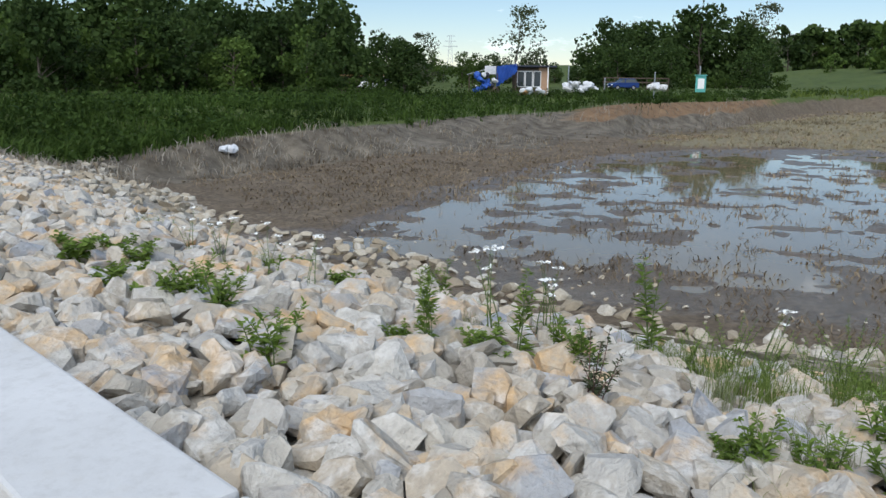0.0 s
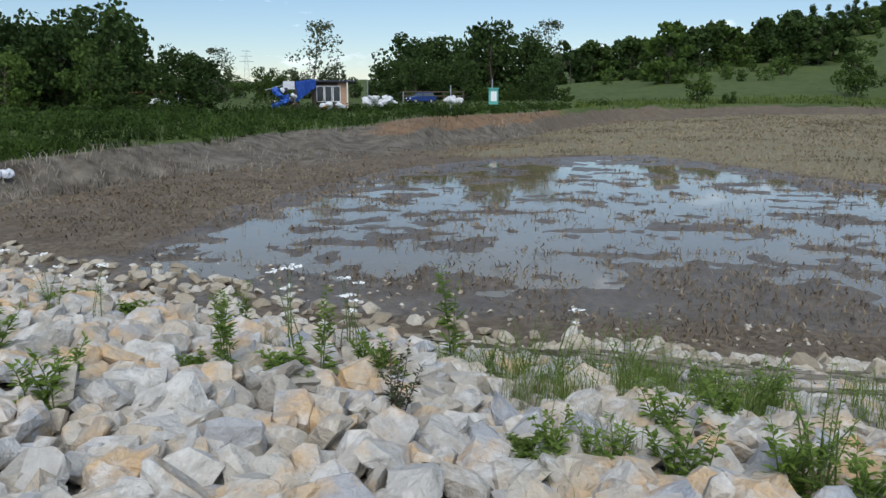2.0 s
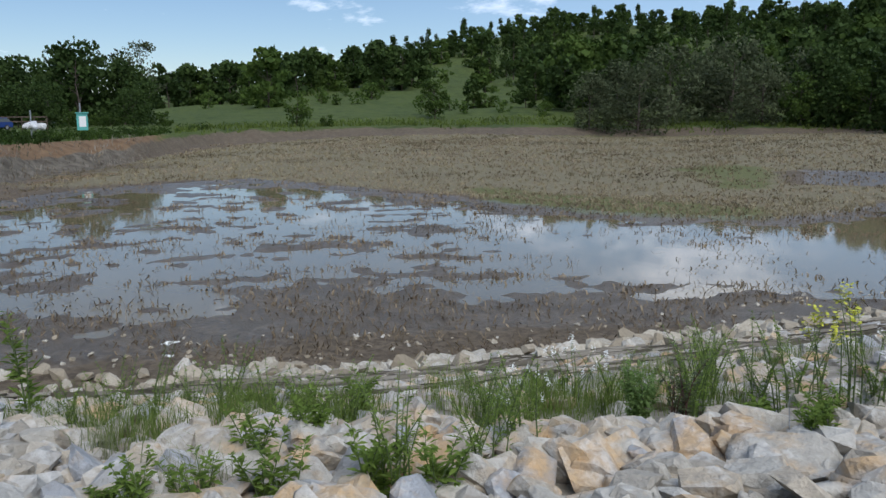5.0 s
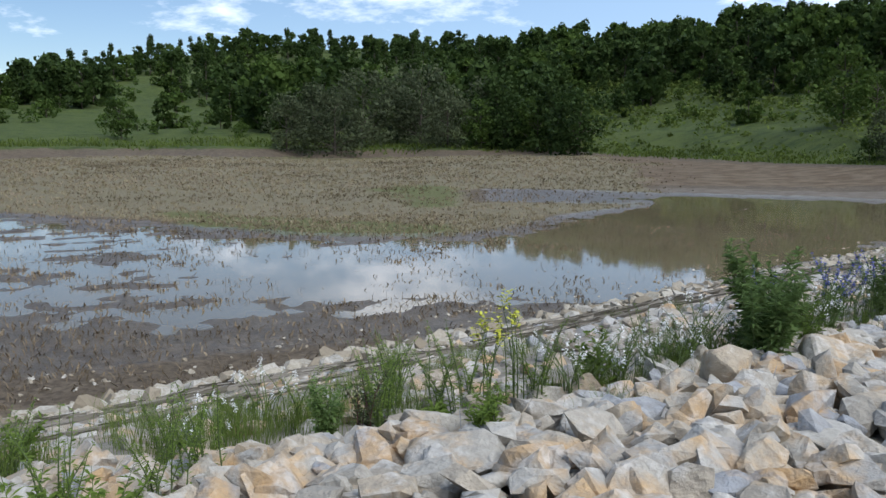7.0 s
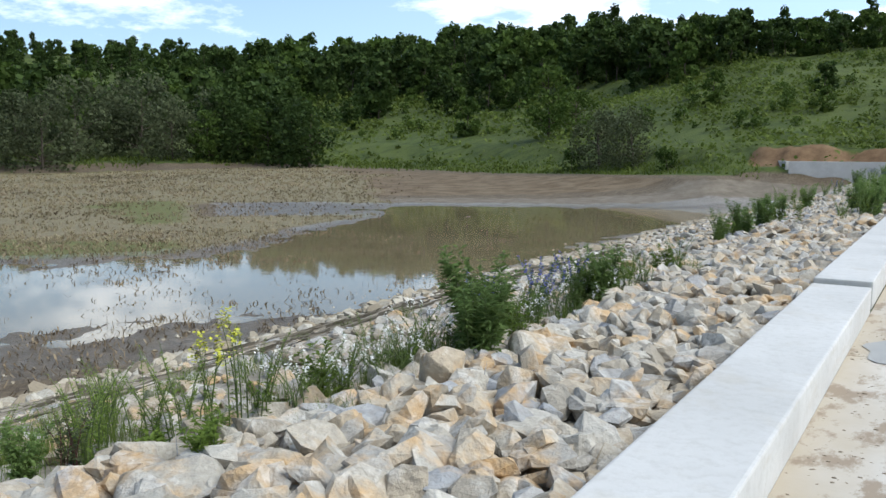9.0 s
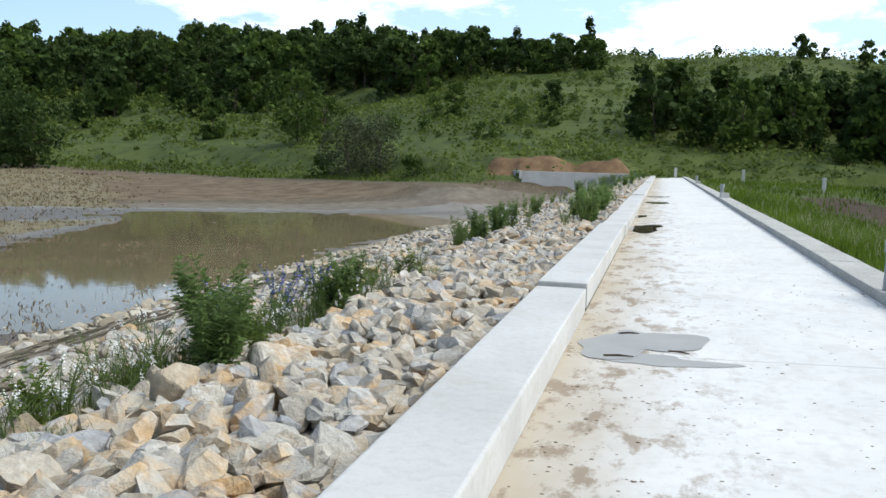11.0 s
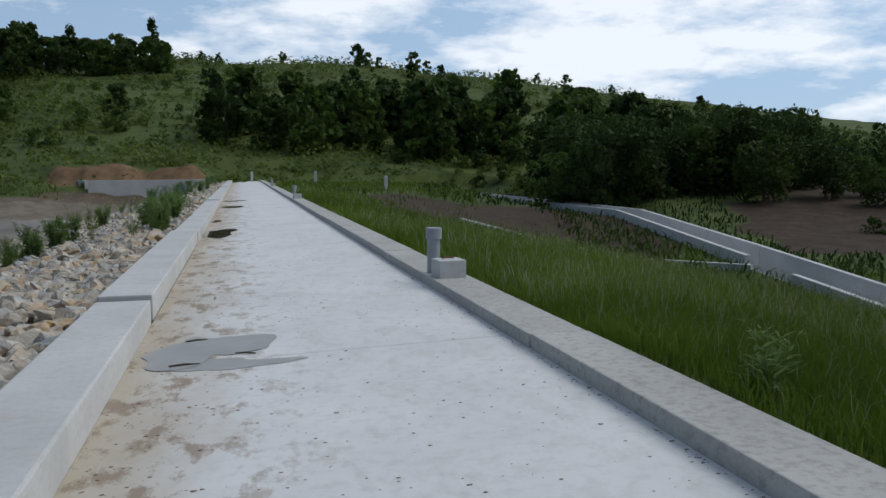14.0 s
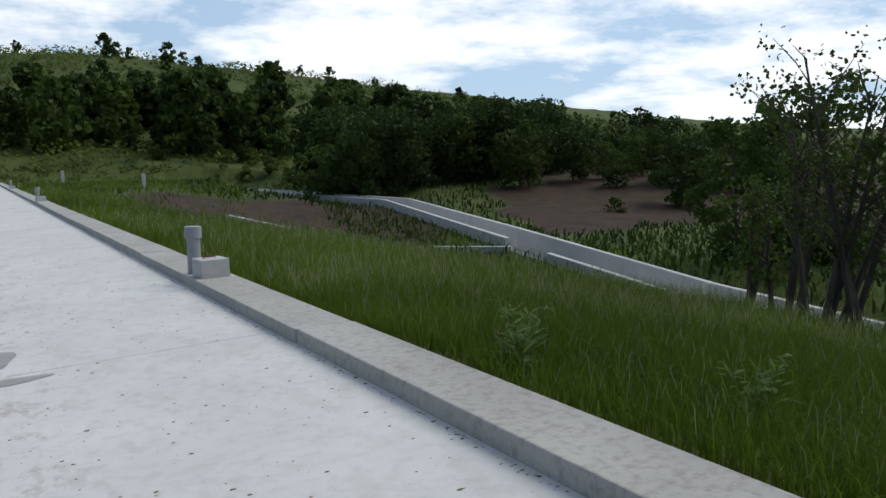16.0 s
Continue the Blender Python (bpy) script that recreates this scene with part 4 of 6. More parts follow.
# ---------------------------------------------------------------- blades and leaves
def blades(px, py, pz, h, w, lean, curl=0.5):
    """Bent tapering blades, all in one pair of arrays."""
    n = len(px)
    a, t = rng.uniform(0, 6.28, n), rng.uniform(0, 6.28, n)
    dx, dy = np.cos(a) * lean * h, np.sin(a) * lean * h
    wx, wy = np.cos(t) * w * 0.5, np.sin(t) * w * 0.5
    v = np.empty((n, 5, 3))
    v[:, 0] = np.stack([px - wx, py - wy, pz], 1)
    v[:, 1] = np.stack([px + wx, py + wy, pz], 1)
    mx, my, mz = px + dx * 0.35, py + dy * 0.35, pz + h * 0.6
    v[:, 2] = np.stack([mx + wx * 0.8, my + wy * 0.8, mz], 1)
    v[:, 3] = np.stack([mx - wx * 0.8, my - wy * 0.8, mz], 1)
    v[:, 4] = np.stack([px + dx * (1 + curl), py + dy * (1 + curl), pz + h * (1 - 0.25 * lean)], 1)
    b = np.arange(n)[:, None] * 5
    return v.reshape(-1, 3), (b + [[0, 1, 2, 3]]).tolist() + (b + [[3, 2, 4]]).tolist()


def stuff(name, arr, mat, label, category):
    return tagged(new(name, mesh_from(name, arr[0], arr[1], [mat])), label, category, kind="stuff")


def merge(*parts_):
    vs, fs, o = [], [], 0
    for v, f in parts_:
        vs.append(v)
        fs += [[i + o for i in q] for q in f]
        o += len(v)
    return np.concatenate(vs), fs


M_GRASS = leaf_material("grass", (0.066, 0.118, 0.010), (0.165, 0.235, 0.032), 0.55)
M_TUFT = leaf_material("tuft_grass", (0.105, 0.160, 0.030), (0.24, 0.30, 0.080), 0.5)
M_SEED = leaf_material("seed_heads", (0.17, 0.19, 0.09), (0.34, 0.34, 0.20), 0.45)
M_REED = leaf_material("dead_reed", (0.13, 0.095, 0.06), (0.30, 0.24, 0.16), 0.05)
M_THATCH = leaf_material("grey_reed", (0.12, 0.104, 0.082), (0.34, 0.31, 0.255), 0.0)
M_WEED = leaf_material("weed_leaf", (0.12, 0.19, 0.03), (0.25, 0.34, 0.08), 0.5)


def slope_points(n, r0, r1, az0, az1, power=1.0):
    az = rng.uniform(az0, az1, n)
    r = r0 + (r1 - r0) * rng.uniform(0, 1, n) ** power
    rt = reach(az, r)
    x, y = -rt * np.sin(np.radians(az)), rt * np.cos(np.radians(az))
    return x, y, r


# grass below the kerb
gp = []
for n, r0, r1, az0, az1, w, h0, h1 in ((46000, 3.2, 11, -75, -12, 0.009, 0.25, 0.62), (40000, 9, 24, -70, -6, 0.016, 0.38, 0.78), (20000, 22, 60, -62, -2.5, 0.04, 0.35, 0.7), (4000, 55, 105, -16, -1.5, 0.09, 0.3, 0.6)):
    x, y, r = slope_points(n, r0, r1, az0, az1, 0.8)
    dn = downstream(x, y)
    zz, ww = land(x, y)
    cd = chute_floor(x, y)[0]
    ok = (dn > 0.05) & (dn < 26) & (cd > 1.4) & ((ww["soil"] < 0.45) | (rng.random(n) < 0.15))
    x, y, r, dn, zz = x[ok], y[ok], r[ok], dn[ok], zz[ok]
    hh = rng.uniform(h0, h1, len(x)) * np.clip(0.45 + dn * 0.35, 0.45, 1.0) * (1 + 0.25 * vnoise(x / 1.5, y / 1.5, 8))
    gp.append(blades(x, y, zz - 0.02, hh, w, rng.uniform(0.1, 0.5, len(x))))
    s_ok = rng.random(len(x)) < np.where(r < 9, 0.05, 0.22)
    if s_ok.any():
        gp.append(("seed", x[s_ok], y[s_ok], zz[s_ok] + hh[s_ok] * 0.8, w * 0.6))
stuff("tall_grass", merge(*[g for g in gp if len(g) == 2]), M_GRASS, "tall uncut meadow grass on the downstream slope", "grass")
sv = [blades(x, y, z, rng.uniform(0.10, 0.24, len(x)), w * 0.75, rng.uniform(0.2, 0.9, len(x))) for _, x, y, z, w in [g for g in gp if len(g) == 5]]
stuff("grass_seed_heads", merge(*sv), M_SEED, "pale silky seed heads over the meadow grass", "grass")

# low scrub that knits the open hillsides together
M_SCRUB = leaf_material("scrub_leaf", (0.080, 0.120, 0.022), (0.175, 0.220, 0.050), 0.4)
n = 120000
az_, r_ = rng.uniform(-56, 46, n), 99 + 153 * rng.uniform(0, 1, n) ** 0.85
rr_ = reach(az_, r_)
x, y = -rr_ * np.sin(np.radians(az_)), rr_ * np.cos(np.radians(az_))
q = spread_at(x, y)
zz, ww = land(x, y)
thick = fbm(x / q / 11, y / q / 7, 4, 301)
ok = (thick + 0.3 * rng.normal(0, 1, n) > 0.05) & (ww["soil"] < 0.3) & (ww["orange"] < 0.3) & (ww["mud"] < 0.3)
x, y, q, zz, thick = x[ok], y[ok], q[ok], zz[ok], thick[ok]
n = len(x)
m = euler_mats(rng.normal(0, 0.6, n), rng.normal(0, 0.6, n), rng.uniform(0, 6.28, n))
sz = rng.uniform(0.28, 0.8, n) * q * np.clip(np.hypot(x, y) / q / 130, 0.6, 1.0) * 0.9
v = np.einsum("nij,kj->nki", m, LEAF) * sz[:, None, None] + np.stack([x, y, zz + q * rng.uniform(0.05, 0.5 + np.clip(thick, 0, 1) * 1.8, n)], 1)[:, None]
stuff("hill_scrub", (v.reshape(-1, 3), np.arange(n * 4).reshape(n, 4)), M_SCRUB, "low mixed green scrub over the hillside", "scrub")

n = 3600
az_, r_ = rng.uniform(-52, 46, n), 104 + 140 * rng.uniform(0, 1, n) ** 0.9
rr_ = reach(az_, r_)
x, y = -rr_ * np.sin(np.radians(az_)), rr_ * np.cos(np.radians(az_))
q = spread_at(x, y)
zz, ww = land(x, y)
ok = (fbm(x / q / 9, y / q / 6, 3, 302) + 0.3 * rng.normal(0, 1, n) > 0.0) & (ww["soil"] < 0.3) & (ww["orange"] < 0.3) & (ww["mud"] < 0.3)
x, y, q, zz = x[ok], y[ok], q[ok], zz[ok]
rad_ = rng.uniform(0.4, 1.15, len(x)) * q
mv, mf, mo = [], [], 0
for cen, rm, lq in zip(np.stack([x, y, zz + rad_ * 0.25], 1), rad_, q):
    v, f = leaf_cloud(rng, [cen], [rm], 0.34 * lq, 26)
    mv.append(v)
    mf.append(f + mo)
    mo += len(v)
stuff("low_bushes", (np.concatenate(mv), np.concatenate(mf)), M_SCRUB, "low rounded green bushes over the open hillside", "bushes")

M_BANKW = leaf_material("bank_weed_leaf", (0.020, 0.040, 0.008), (0.066, 0.108, 0.020), 0.3)
# dark weeds on the far side of the chute
x, y, r = slope_points(16000, 30, 112, -64, -12)
cd = chute_floor(x, y)[0]
zz, ww = land(x, y)
ok = (downstream(x, y) > 14) & (cd > 1.6) & ((cd < 7) | (ww["soil"] < 0.3)) & (r > 33)
x, y, zz = x[ok], y[ok], zz[ok]
stuff("valley_weeds", blades(x, y, zz - 0.03, rng.uniform(0.25, 0.8, len(x)), 0.14, rng.uniform(0.2, 0.8, len(x))), M_BANKW, "dark green weeds on the valley floor", "weeds")
# rank weeds along the near bank
x, y, r = slope_points(34000, 36, 92, 87, 146)
az_ = np.degrees(np.arctan2(-x, y))
rs_ = np.interp(az_, SHORE_AZ, SHORE_R)
ok = (r > rs_ + 4.6 + 0.8 * vnoise(x / 3, y / 3, 9)) & (r < rs_ + np.interp(az_, [88, 100, 115, 140], [8, 14, 20, 26]))
x, y = x[ok], y[ok]
hh = rng.uniform(0.5, 1.25, len(x)) * (1 + 0.35 * vnoise(x / 4, y / 4, 10)) * np.interp(np.degrees(np.arctan2(-x, y)), [88, 104, 112], [0.45, 0.6, 1.0]) * spread_at(x, y)
stuff("bank_weeds", blades(x, y, land(x, y)[0] - 0.05, hh, 0.09 * spread_at(x, y), rng.uniform(0.15, 0.7, len(x))), M_BANKW, "rank green weeds and nettles on the reservoir bank", "weeds")
# leafy clumps among them
n = 1100
az_ = rng.uniform(86, 146, n)
r = np.interp(az_, SHORE_AZ, SHORE_R) + 5.0 + rng.uniform(0, 1, n) * np.interp(az_, [88, 100, 115, 140], [6, 11, 17, 22])
rt = reach(az_, r)
x, y = -rt * np.sin(np.radians(az_)), rt * np.cos(np.radians(az_))
zz = land(x, y)[0]
fac = spread_at(x, y)
sp = (0.3 + 0.8 * rng.random(n) ** 2) * np.interp(az_, [88, 104, 114], [0.6, 0.7, 1.0]) * fac
v, f = leaf_cloud(rng, np.stack([x, y, zz + sp * 0.7], 1), sp, 0.20, 40)
stuff("bank_scrub", (v, f.tolist()), M_BANKW, "leafy green scrub on the reservoir bank", "scrub")
# dead grey brush on the pale bank below
x, y, r = slope_points(26000, 34, 84, 84, 146)
az_ = np.degrees(np.arctan2(-x, y))
rs_ = np.interp(az_, SHORE_AZ, SHORE_R)
ok = (r > rs_ - 1.5) & (r < rs_ + 4.6) & (vnoise(x / 2.5, y / 2.5, 12) > -0.35)
x, y = x[ok], y[ok]
stuff("dead_brush", blades(x, y, land(x, y)[0] - 0.03, rng.uniform(0.25, 0.75, len(x)) * spread_at(x, y) ** 0.7, 0.05 * spread_at(x, y), rng.uniform(0.3, 1.0, len(x))), M_THATCH, "dead grey reed stubble on the drained bank", "brush")
# darker brown blades mixed in, their colour standing for shadow among the grey reeds
ok = rng.random(len(x)) < 0.45
x, y = x[ok] + rng.normal(0, 0.4, ok.sum()), y[ok] + rng.normal(0, 0.4, ok.sum())
stuff("brown_brush", blades(x, y, land(x, y)[0] - 0.03, rng.uniform(0.2, 0.6, len(x)) * spread_at(x, y) ** 0.7, 0.06 * spread_at(x, y), rng.uniform(0.3, 1.0, len(x))), M_REED, "brown reed blades standing in for shade on the bank", "brush")
# far shore reeds
x, y, r = slope_points(22000, 92, 124, 11, 88)
az_ = np.degrees(np.arctan2(-x, y))
rs_ = np.interp(az_, SHORE_AZ, SHORE_R)
ok = (r > rs_ + 3.5) & (r < rs_ + 12)
x, y = x[ok], y[ok]
stuff("far_reeds", blades(x, y, land(x, y)[0] - 0.05, rng.uniform(0.25, 0.7, len(x)) * spread_at(x, y), 0.16 * spread_at(x, y), rng.uniform(0.2, 0.7, len(x))), M_SCRUB, "green reeds along the far shore", "reeds")

# brown stubble over the drained bed
x, y, r = slope_points(80000, 20, 100, 20, 132, 0.7)
zz, ww = land(x, y)
sq = spread_at(x, y)
nn = vnoise(x / sq / 2.2, y / sq / 2.2, 14) + 0.5 * vnoise(x / sq / 0.7, y / sq / 0.7, 15) + 0.5 * fbm(x / sq / 7, y / sq / 3, 3, 16)
ok = (upstream(x, y) > 18.5) & (zz < 1) & (ww["gravel"] < 0.5) & (rng.random(len(x)) < smooth(31, 47, np.degrees(np.arctan2(-x, y)))) & (nn > np.where(zz < WATER_Z, 0.5, -0.3)) & (r < np.interp(np.degrees(np.arctan2(-x, y)), SHORE_AZ, SHORE_R))
x, y, r, zz = x[ok], y[ok], r[ok], zz[ok]
stuff("reed_stubble", blades(x, y, np.maximum(zz, WATER_Z - 0.1) - 0.02, rng.uniform(0.10, 0.26, len(x)) * spread_at(x, y) ** 0.8, (0.03 + r * 0.0012) * spread_at(x, y) * rng.uniform(0.35, 1.25, len(x)), rng.uniform(0.4, 1.3, len(x))), M_REED, "broken brown reed stubble on the mud", "stubble")
# broken stems lying and standing on the wet mud
x, y, r = slope_points(26000, 19, 62, 24, 124, 1.2)
zz = land(x, y)[0]
nn = fbm(x / 2.5, y / 2.5, 3, 21) + 0.3 * rng.normal(0, 1, len(x))
ok = (upstream(x, y) > 16.8) & (nn > np.where(zz < WATER_Z, 0.45, -0.15)) & (r < np.interp(np.degrees(np.arctan2(-x, y)), SHORE_AZ, SHORE_R) - 2)
x, y, r, zz = x[ok], y[ok], r[ok], zz[ok]
M_ROT = leaf_material("rotten_reed", (0.075, 0.056, 0.035), (0.22, 0.17, 0.11), 0.0)
stuff("mud_litter", blades(x, y, np.maximum(zz, WATER_Z - 0.08) - 0.01, rng.uniform(0.08, 0.30, len(x)), 0.02 + r * 0.0007, rng.uniform(0.5, 2.2, len(x))), M_ROT, "dark broken reed litter on the wet mud", "litter")
# clumps of cut reed over the dry part of the bed
x, y, r = slope_points(16000, 36, 110, 28, 104, 0.8)
zz, ww = land(x, y)
ok = (ww["dry"] > 0.35) & (ww["pale"] < 0.5) & (rng.random(len(x)) < 0.9)
x, y, r = x[ok], y[ok], r[ok]
sq = spread_at(x, y)
x, y, sq = np.repeat(x, 5), np.repeat(y, 5), np.repeat(sq, 5)
x, y = x + rng.normal(0, 0.10, len(x)) * sq, y + rng.normal(0, 0.10, len(x)) * sq
M_STRAW = leaf_material("straw", (0.15, 0.12, 0.065), (0.34, 0.29, 0.18), 0.1)
stuff("reed_clumps", blades(x, y, land(x, y)[0] - 0.03, rng.uniform(0.12, 0.34, len(x)) * sq ** 0.8, 0.07 * sq, rng.uniform(0.2, 0.9, len(x))), M_STRAW, "cut straw-coloured reed clumps on the dry bed", "stubble")
# upright dead stems in the shallow water
x, y, r = slope_points(2600, 19, 45, 20, 112)
ok = (upstream(x, y) > 17.5) & (vnoise(x / 3, y / 3, 16) > 0.15)
x, y = x[ok], y[ok]
stuff("dead_stems", blades(x, y, land(x, y)[0] - 0.02, rng.uniform(0.15, 0.5, len(x)), 0.022, rng.uniform(0.1, 0.9, len(x))), M_REED, "thin dead stems standing in shallow water", "stems")

# flattened dead reeds washed onto the face
n = 5200
x, y = rng.uniform(-17, -5, n), rng.uniform(-12, 20, n)
u = upstream(x, y)
ok = (u > 5.2) & (u < 10.2) & (vnoise(x / 2, y / 4, 18) > -0.2)
x, y = x[ok], y[ok]
n = len(x)
a = rng.normal(1.45, 0.35, n)
ln, w = rng.uniform(0.3, 0.9, n), rng.uniform(0.012, 0.026, n)
v = np.empty((n, 4, 3))
for j, (p, q) in enumerate(((-0.5, -0.5), (0.5, -0.5), (0.5, 0.5), (-0.5, 0.5))):
    vx, vy = x + np.cos(a) * ln * p - np.sin(a) * w * q, y + np.sin(a) * ln * p + np.cos(a) * w * q
    v[:, j] = np.stack([vx, vy, land(vx, vy)[0] + 0.09 + rng.uniform(0, 0.07, n)], 1)
stuff("washed_reeds", (v.reshape(-1, 3), (np.arange(n)[:, None] * 4 + [[0, 1, 2, 3]]).tolist()), M_THATCH, "flattened dead reeds washed onto the stones", "reeds")

# ---------------------------------------------------------------- single plants on the stones
def flat_mat(name, color, rough=0.6, var=0.25, metal=0.0, scale=6):
    k = Mat(name, rough, 0.3)
    k.b.inputs["Metallic"].default_value = metal
    n = k.noise(scale, 4)
    return k.done(k.mix(k.ramp(n, (0.3, 0.0), (0.7, 1.0)), color, tuple(v * (1 - var) for v in color)))


M_STEM = flat_mat("stem_green", (0.11, 0.15, 0.05))
M_STEMR = flat_mat("stem_red", (0.13, 0.06, 0.05))
M_WHITE = flat_mat("petal_white", (0.78, 0.78, 0.74), 0.6, 0.1)
M_YELLOW = flat_mat("petal_yellow", (0.55, 0.55, 0.06), 0.6, 0.2)
M_BLUE = flat_mat("petal_blue", (0.13, 0.14, 0.42), 0.6, 0.3)
M_THIST = leaf_material("thistle_leaf", (0.14, 0.22, 0.065), (0.25, 0.35, 0.12), 0.5)


def leaf_quads(rs, stems, length, width, per_m, droop, low=0.1):
    """Pointed leaves in spirals up the stems."""
    vs, a = [], 0.0
    for pts in stems:
        p = np.array(pts)
        seg = np.linalg.norm(np.diff(p, axis=0), axis=1).sum()
        for i in range(int(seg * per_m) + 1):
            t = low + (1 - low) * rs.random()
            q = t * (len(p) - 1)
            j = min(int(q), len(p) - 2)
            c = p[j] + (p[j + 1] - p[j]) * (q - j)
            a += 2.4 + rs.normal(0, 0.3)
            l, w = length * (1.15 - 0.7 * t) * rs.uniform(0.7, 1.3), width * (1.1 - 0.5 * t) * rs.uniform(0.7, 1.2)
            d, s = np.array([math.cos(a), math.sin(a), rs.normal(0.35, 0.3)]), np.array([-math.sin(a), math.cos(a), rs.normal(0, 0.25)])
            vs += [c, c + d * l * 0.5 + s * w * 0.5 + (0, 0, 0.02 * l), c + d * l + (0, 0, -droop * l), c + d * l * 0.5 - s * w * 0.5 + (0, 0, 0.02 * l)]
    v = np.array(vs)
    return v, (np.arange(len(v) // 4)[:, None] * 4 + [[0, 1, 2, 3]]).tolist()


def make_weed(name, seed, height, stems, spread, leaf, leafmat, stemmat=M_STEM, flower=None, per_m=45, droop=0.15, label="", category="weed", group=""):
    rs = np.random.default_rng(seed)
    root = tagged(new(name), label, category, group)
    bm, lines = bmesh.new(), []
    for i in range(stems):
        a, h = rs.uniform(0, 6.28), height * rs.uniform(0.65, 1.0)
        o = np.array([math.cos(a), math.sin(a), 0]) * spread
        b = np.array([rs.normal(0, 0.25), rs.normal(0, 0.25), 0]) * spread
        pts = [b + (0, 0, -0.12), b + o * 0.15 + (0, 0, h * 0.35), b + o * 0.5 + (0, 0, h * 0.7), b + o * 0.9 + (rs.normal(0, 0.02), rs.normal(0, 0.02), h)]
        tube(bm, pts, [0.007, 0.006, 0.004, 0.002], 4)
        lines.append(pts)
    tagged(part("stalk", bm, stemmat, root), kind="stuff")
    tagged(part("foliage", mesh_from("foliage", *leaf_quads(rs, lines, leaf[0], leaf[1], per_m, droop), [leafmat]), None, root), kind="stuff")
    if flower:
        kind, mat, size = flower
        vs, fs, o = [], [], 0
        for pts in lines:
            tip = np.array(pts[-1])
            count = 14 if kind == "umbel" else 26
            for j in range(count):
                if kind == "umbel":
                    c = tip + (rs.normal(0, size), rs.normal(0, size), rs.normal(0.01, size * 0.12))
                    s = size * 0.55
                elif kind == "spike":
                    q = rs.uniform(0.55, 1.0)
                    c = np.array(pts[2]) + (tip - np.array(pts[2])) * (q * 1.9 - 0.9) + rs.normal(0, size * 0.5, 3)
                    s = size * 0.8
                else:
                    c = tip + rs.normal(0, 1, 3) * (size * 1.6, size * 1.6, size * 3.0) - (0, 0, size * 2)
                    s = size
                ang = np.arange(5) * 2 * math.pi / 5
                tl = rs.normal(0, 0.35, 2)
                ringv = np.stack([np.cos(ang) * s, np.sin(ang) * s, np.cos(ang) * s * tl[0] + np.sin(ang) * s * tl[1]], 1) + c
                vs.append(ringv)
                fs.append(list(range(o, o + 5)))
                o += 5
        tagged(part("bloom", mesh_from("bloom", np.concatenate(vs), fs, [mat]), None, root), kind="stuff")
    return root


def make_tuft(seed, height, count, spread, width, mat, name="grass_tuft", label="green grass tuft between the stones"):
    global rng
    root = tagged(new(name), label, "grass", "grass tufts on the stones")
    x, y = rng.normal(0, spread, count), rng.normal(0, spread, count)
    v, f = blades(x, y, x * 0 - 0.05, rng.uniform(0.5, 1.0, count) * height, width, rng.uniform(0.1, 0.55, count))
    tagged(part("sward", mesh_from("sward", v, f, [mat]), None, root), kind="stuff")
    return root


W_LEAFY = [make_weed("leafy_weed", s, 0.55, 6, 0.22, (0.13, 0.05), M_WEED, per_m=60, label="leafy green weed growing between pale stones", group="weeds on the stones") for s in (1, 2, 3)]
W_LOW = [make_weed("low_weed", s, 0.28, 7, 0.30, (0.13, 0.075), M_WEED, per_m=70, droop=0.3, label="low broad-leaved weed spreading over the stones", group="low weeds on the stones") for s in (4, 5)]
W_TALL = [make_weed("tall_weed", s, 0.95, 3, 0.10, (0.15, 0.045), M_WEED, per_m=48, label="tall upright leafy weed with yellow-green tips", group="tall weeds on the stones") for s in (6, 7)]
W_THIN = [make_weed("thin_weed", s, 0.85, 9, 0.28, (0.06, 0.022), M_WEED, per_m=60, label="thin branching weed with small leaves", group="thin weeds on the stones") for s in (8, 9)]
W_RED = [make_weed("red_stemmed_weed", 10, 0.8, 8, 0.24, (0.09, 0.035), M_LEAFG, M_STEMR, per_m=55, label="dull green weed with dark red stems", group="red-stemmed weeds")]
W_THISTLE = [make_weed("thistle", s, 1.05, 11, 0.30, (0.17, 0.05), M_THIST, per_m=85, droop=0.25, label="dense bushy green thistle among the stones", category="thistle", group="thistles") for s in (11, 12)]
W_BUGLOSS = [make_weed("bugloss", s, 0.95, 8, 0.28, (0.10, 0.022), M_THIST, flower=("spike", M_BLUE, 0.018), per_m=60, label="blue-flowered bugloss with upright spikes", category="wildflower", group="buglosses") for s in (13, 14)]
W_CARROT = [make_weed("wild_carrot", s, 0.85, 4, 0.22, (0.07, 0.02), M_WEED, flower=("umbel", M_WHITE, 0.032), per_m=16, label="wild carrot with flat white flower heads", category="wildflower", group="wild carrots") for s in (15, 16)]
W_BED = [make_weed("bedstraw", s, 0.6, 14, 0.35, (0.04, 0.014), M_WEED, flower=("cloud", M_WHITE, 0.008), per_m=24, label="bedstraw with a haze of small cream flowers", category="wildflower", group="bedstraws") for s in (17, 18)]
W_SPURGE = [make_weed("spurge", s, 0.95, 5, 0.16, (0.06, 0.02), M_WEED, flower=("cloud", M_YELLOW, 0.017), per_m=40, label="spurge with bright yellow-green flower heads", category="wildflower", group="spurges") for s in (19,)]
W_TUFT = [make_tuft(20 + i, 0.5, 150, 0.20, 0.0065, M_TUFT) for i in range(3)]
W_DRY = [make_tuft(30, 0.5, 60, 0.07, 0.006, M_SEED, "dry_tuft", "thin dry grass tuft between the stones")]
PLANTS = (W_LEAFY, W_LOW, W_TALL, W_THIN, W_RED, W_THISTLE, W_BUGLOSS, W_CARROT, W_BED, W_SPURGE, W_TUFT, W_DRY)


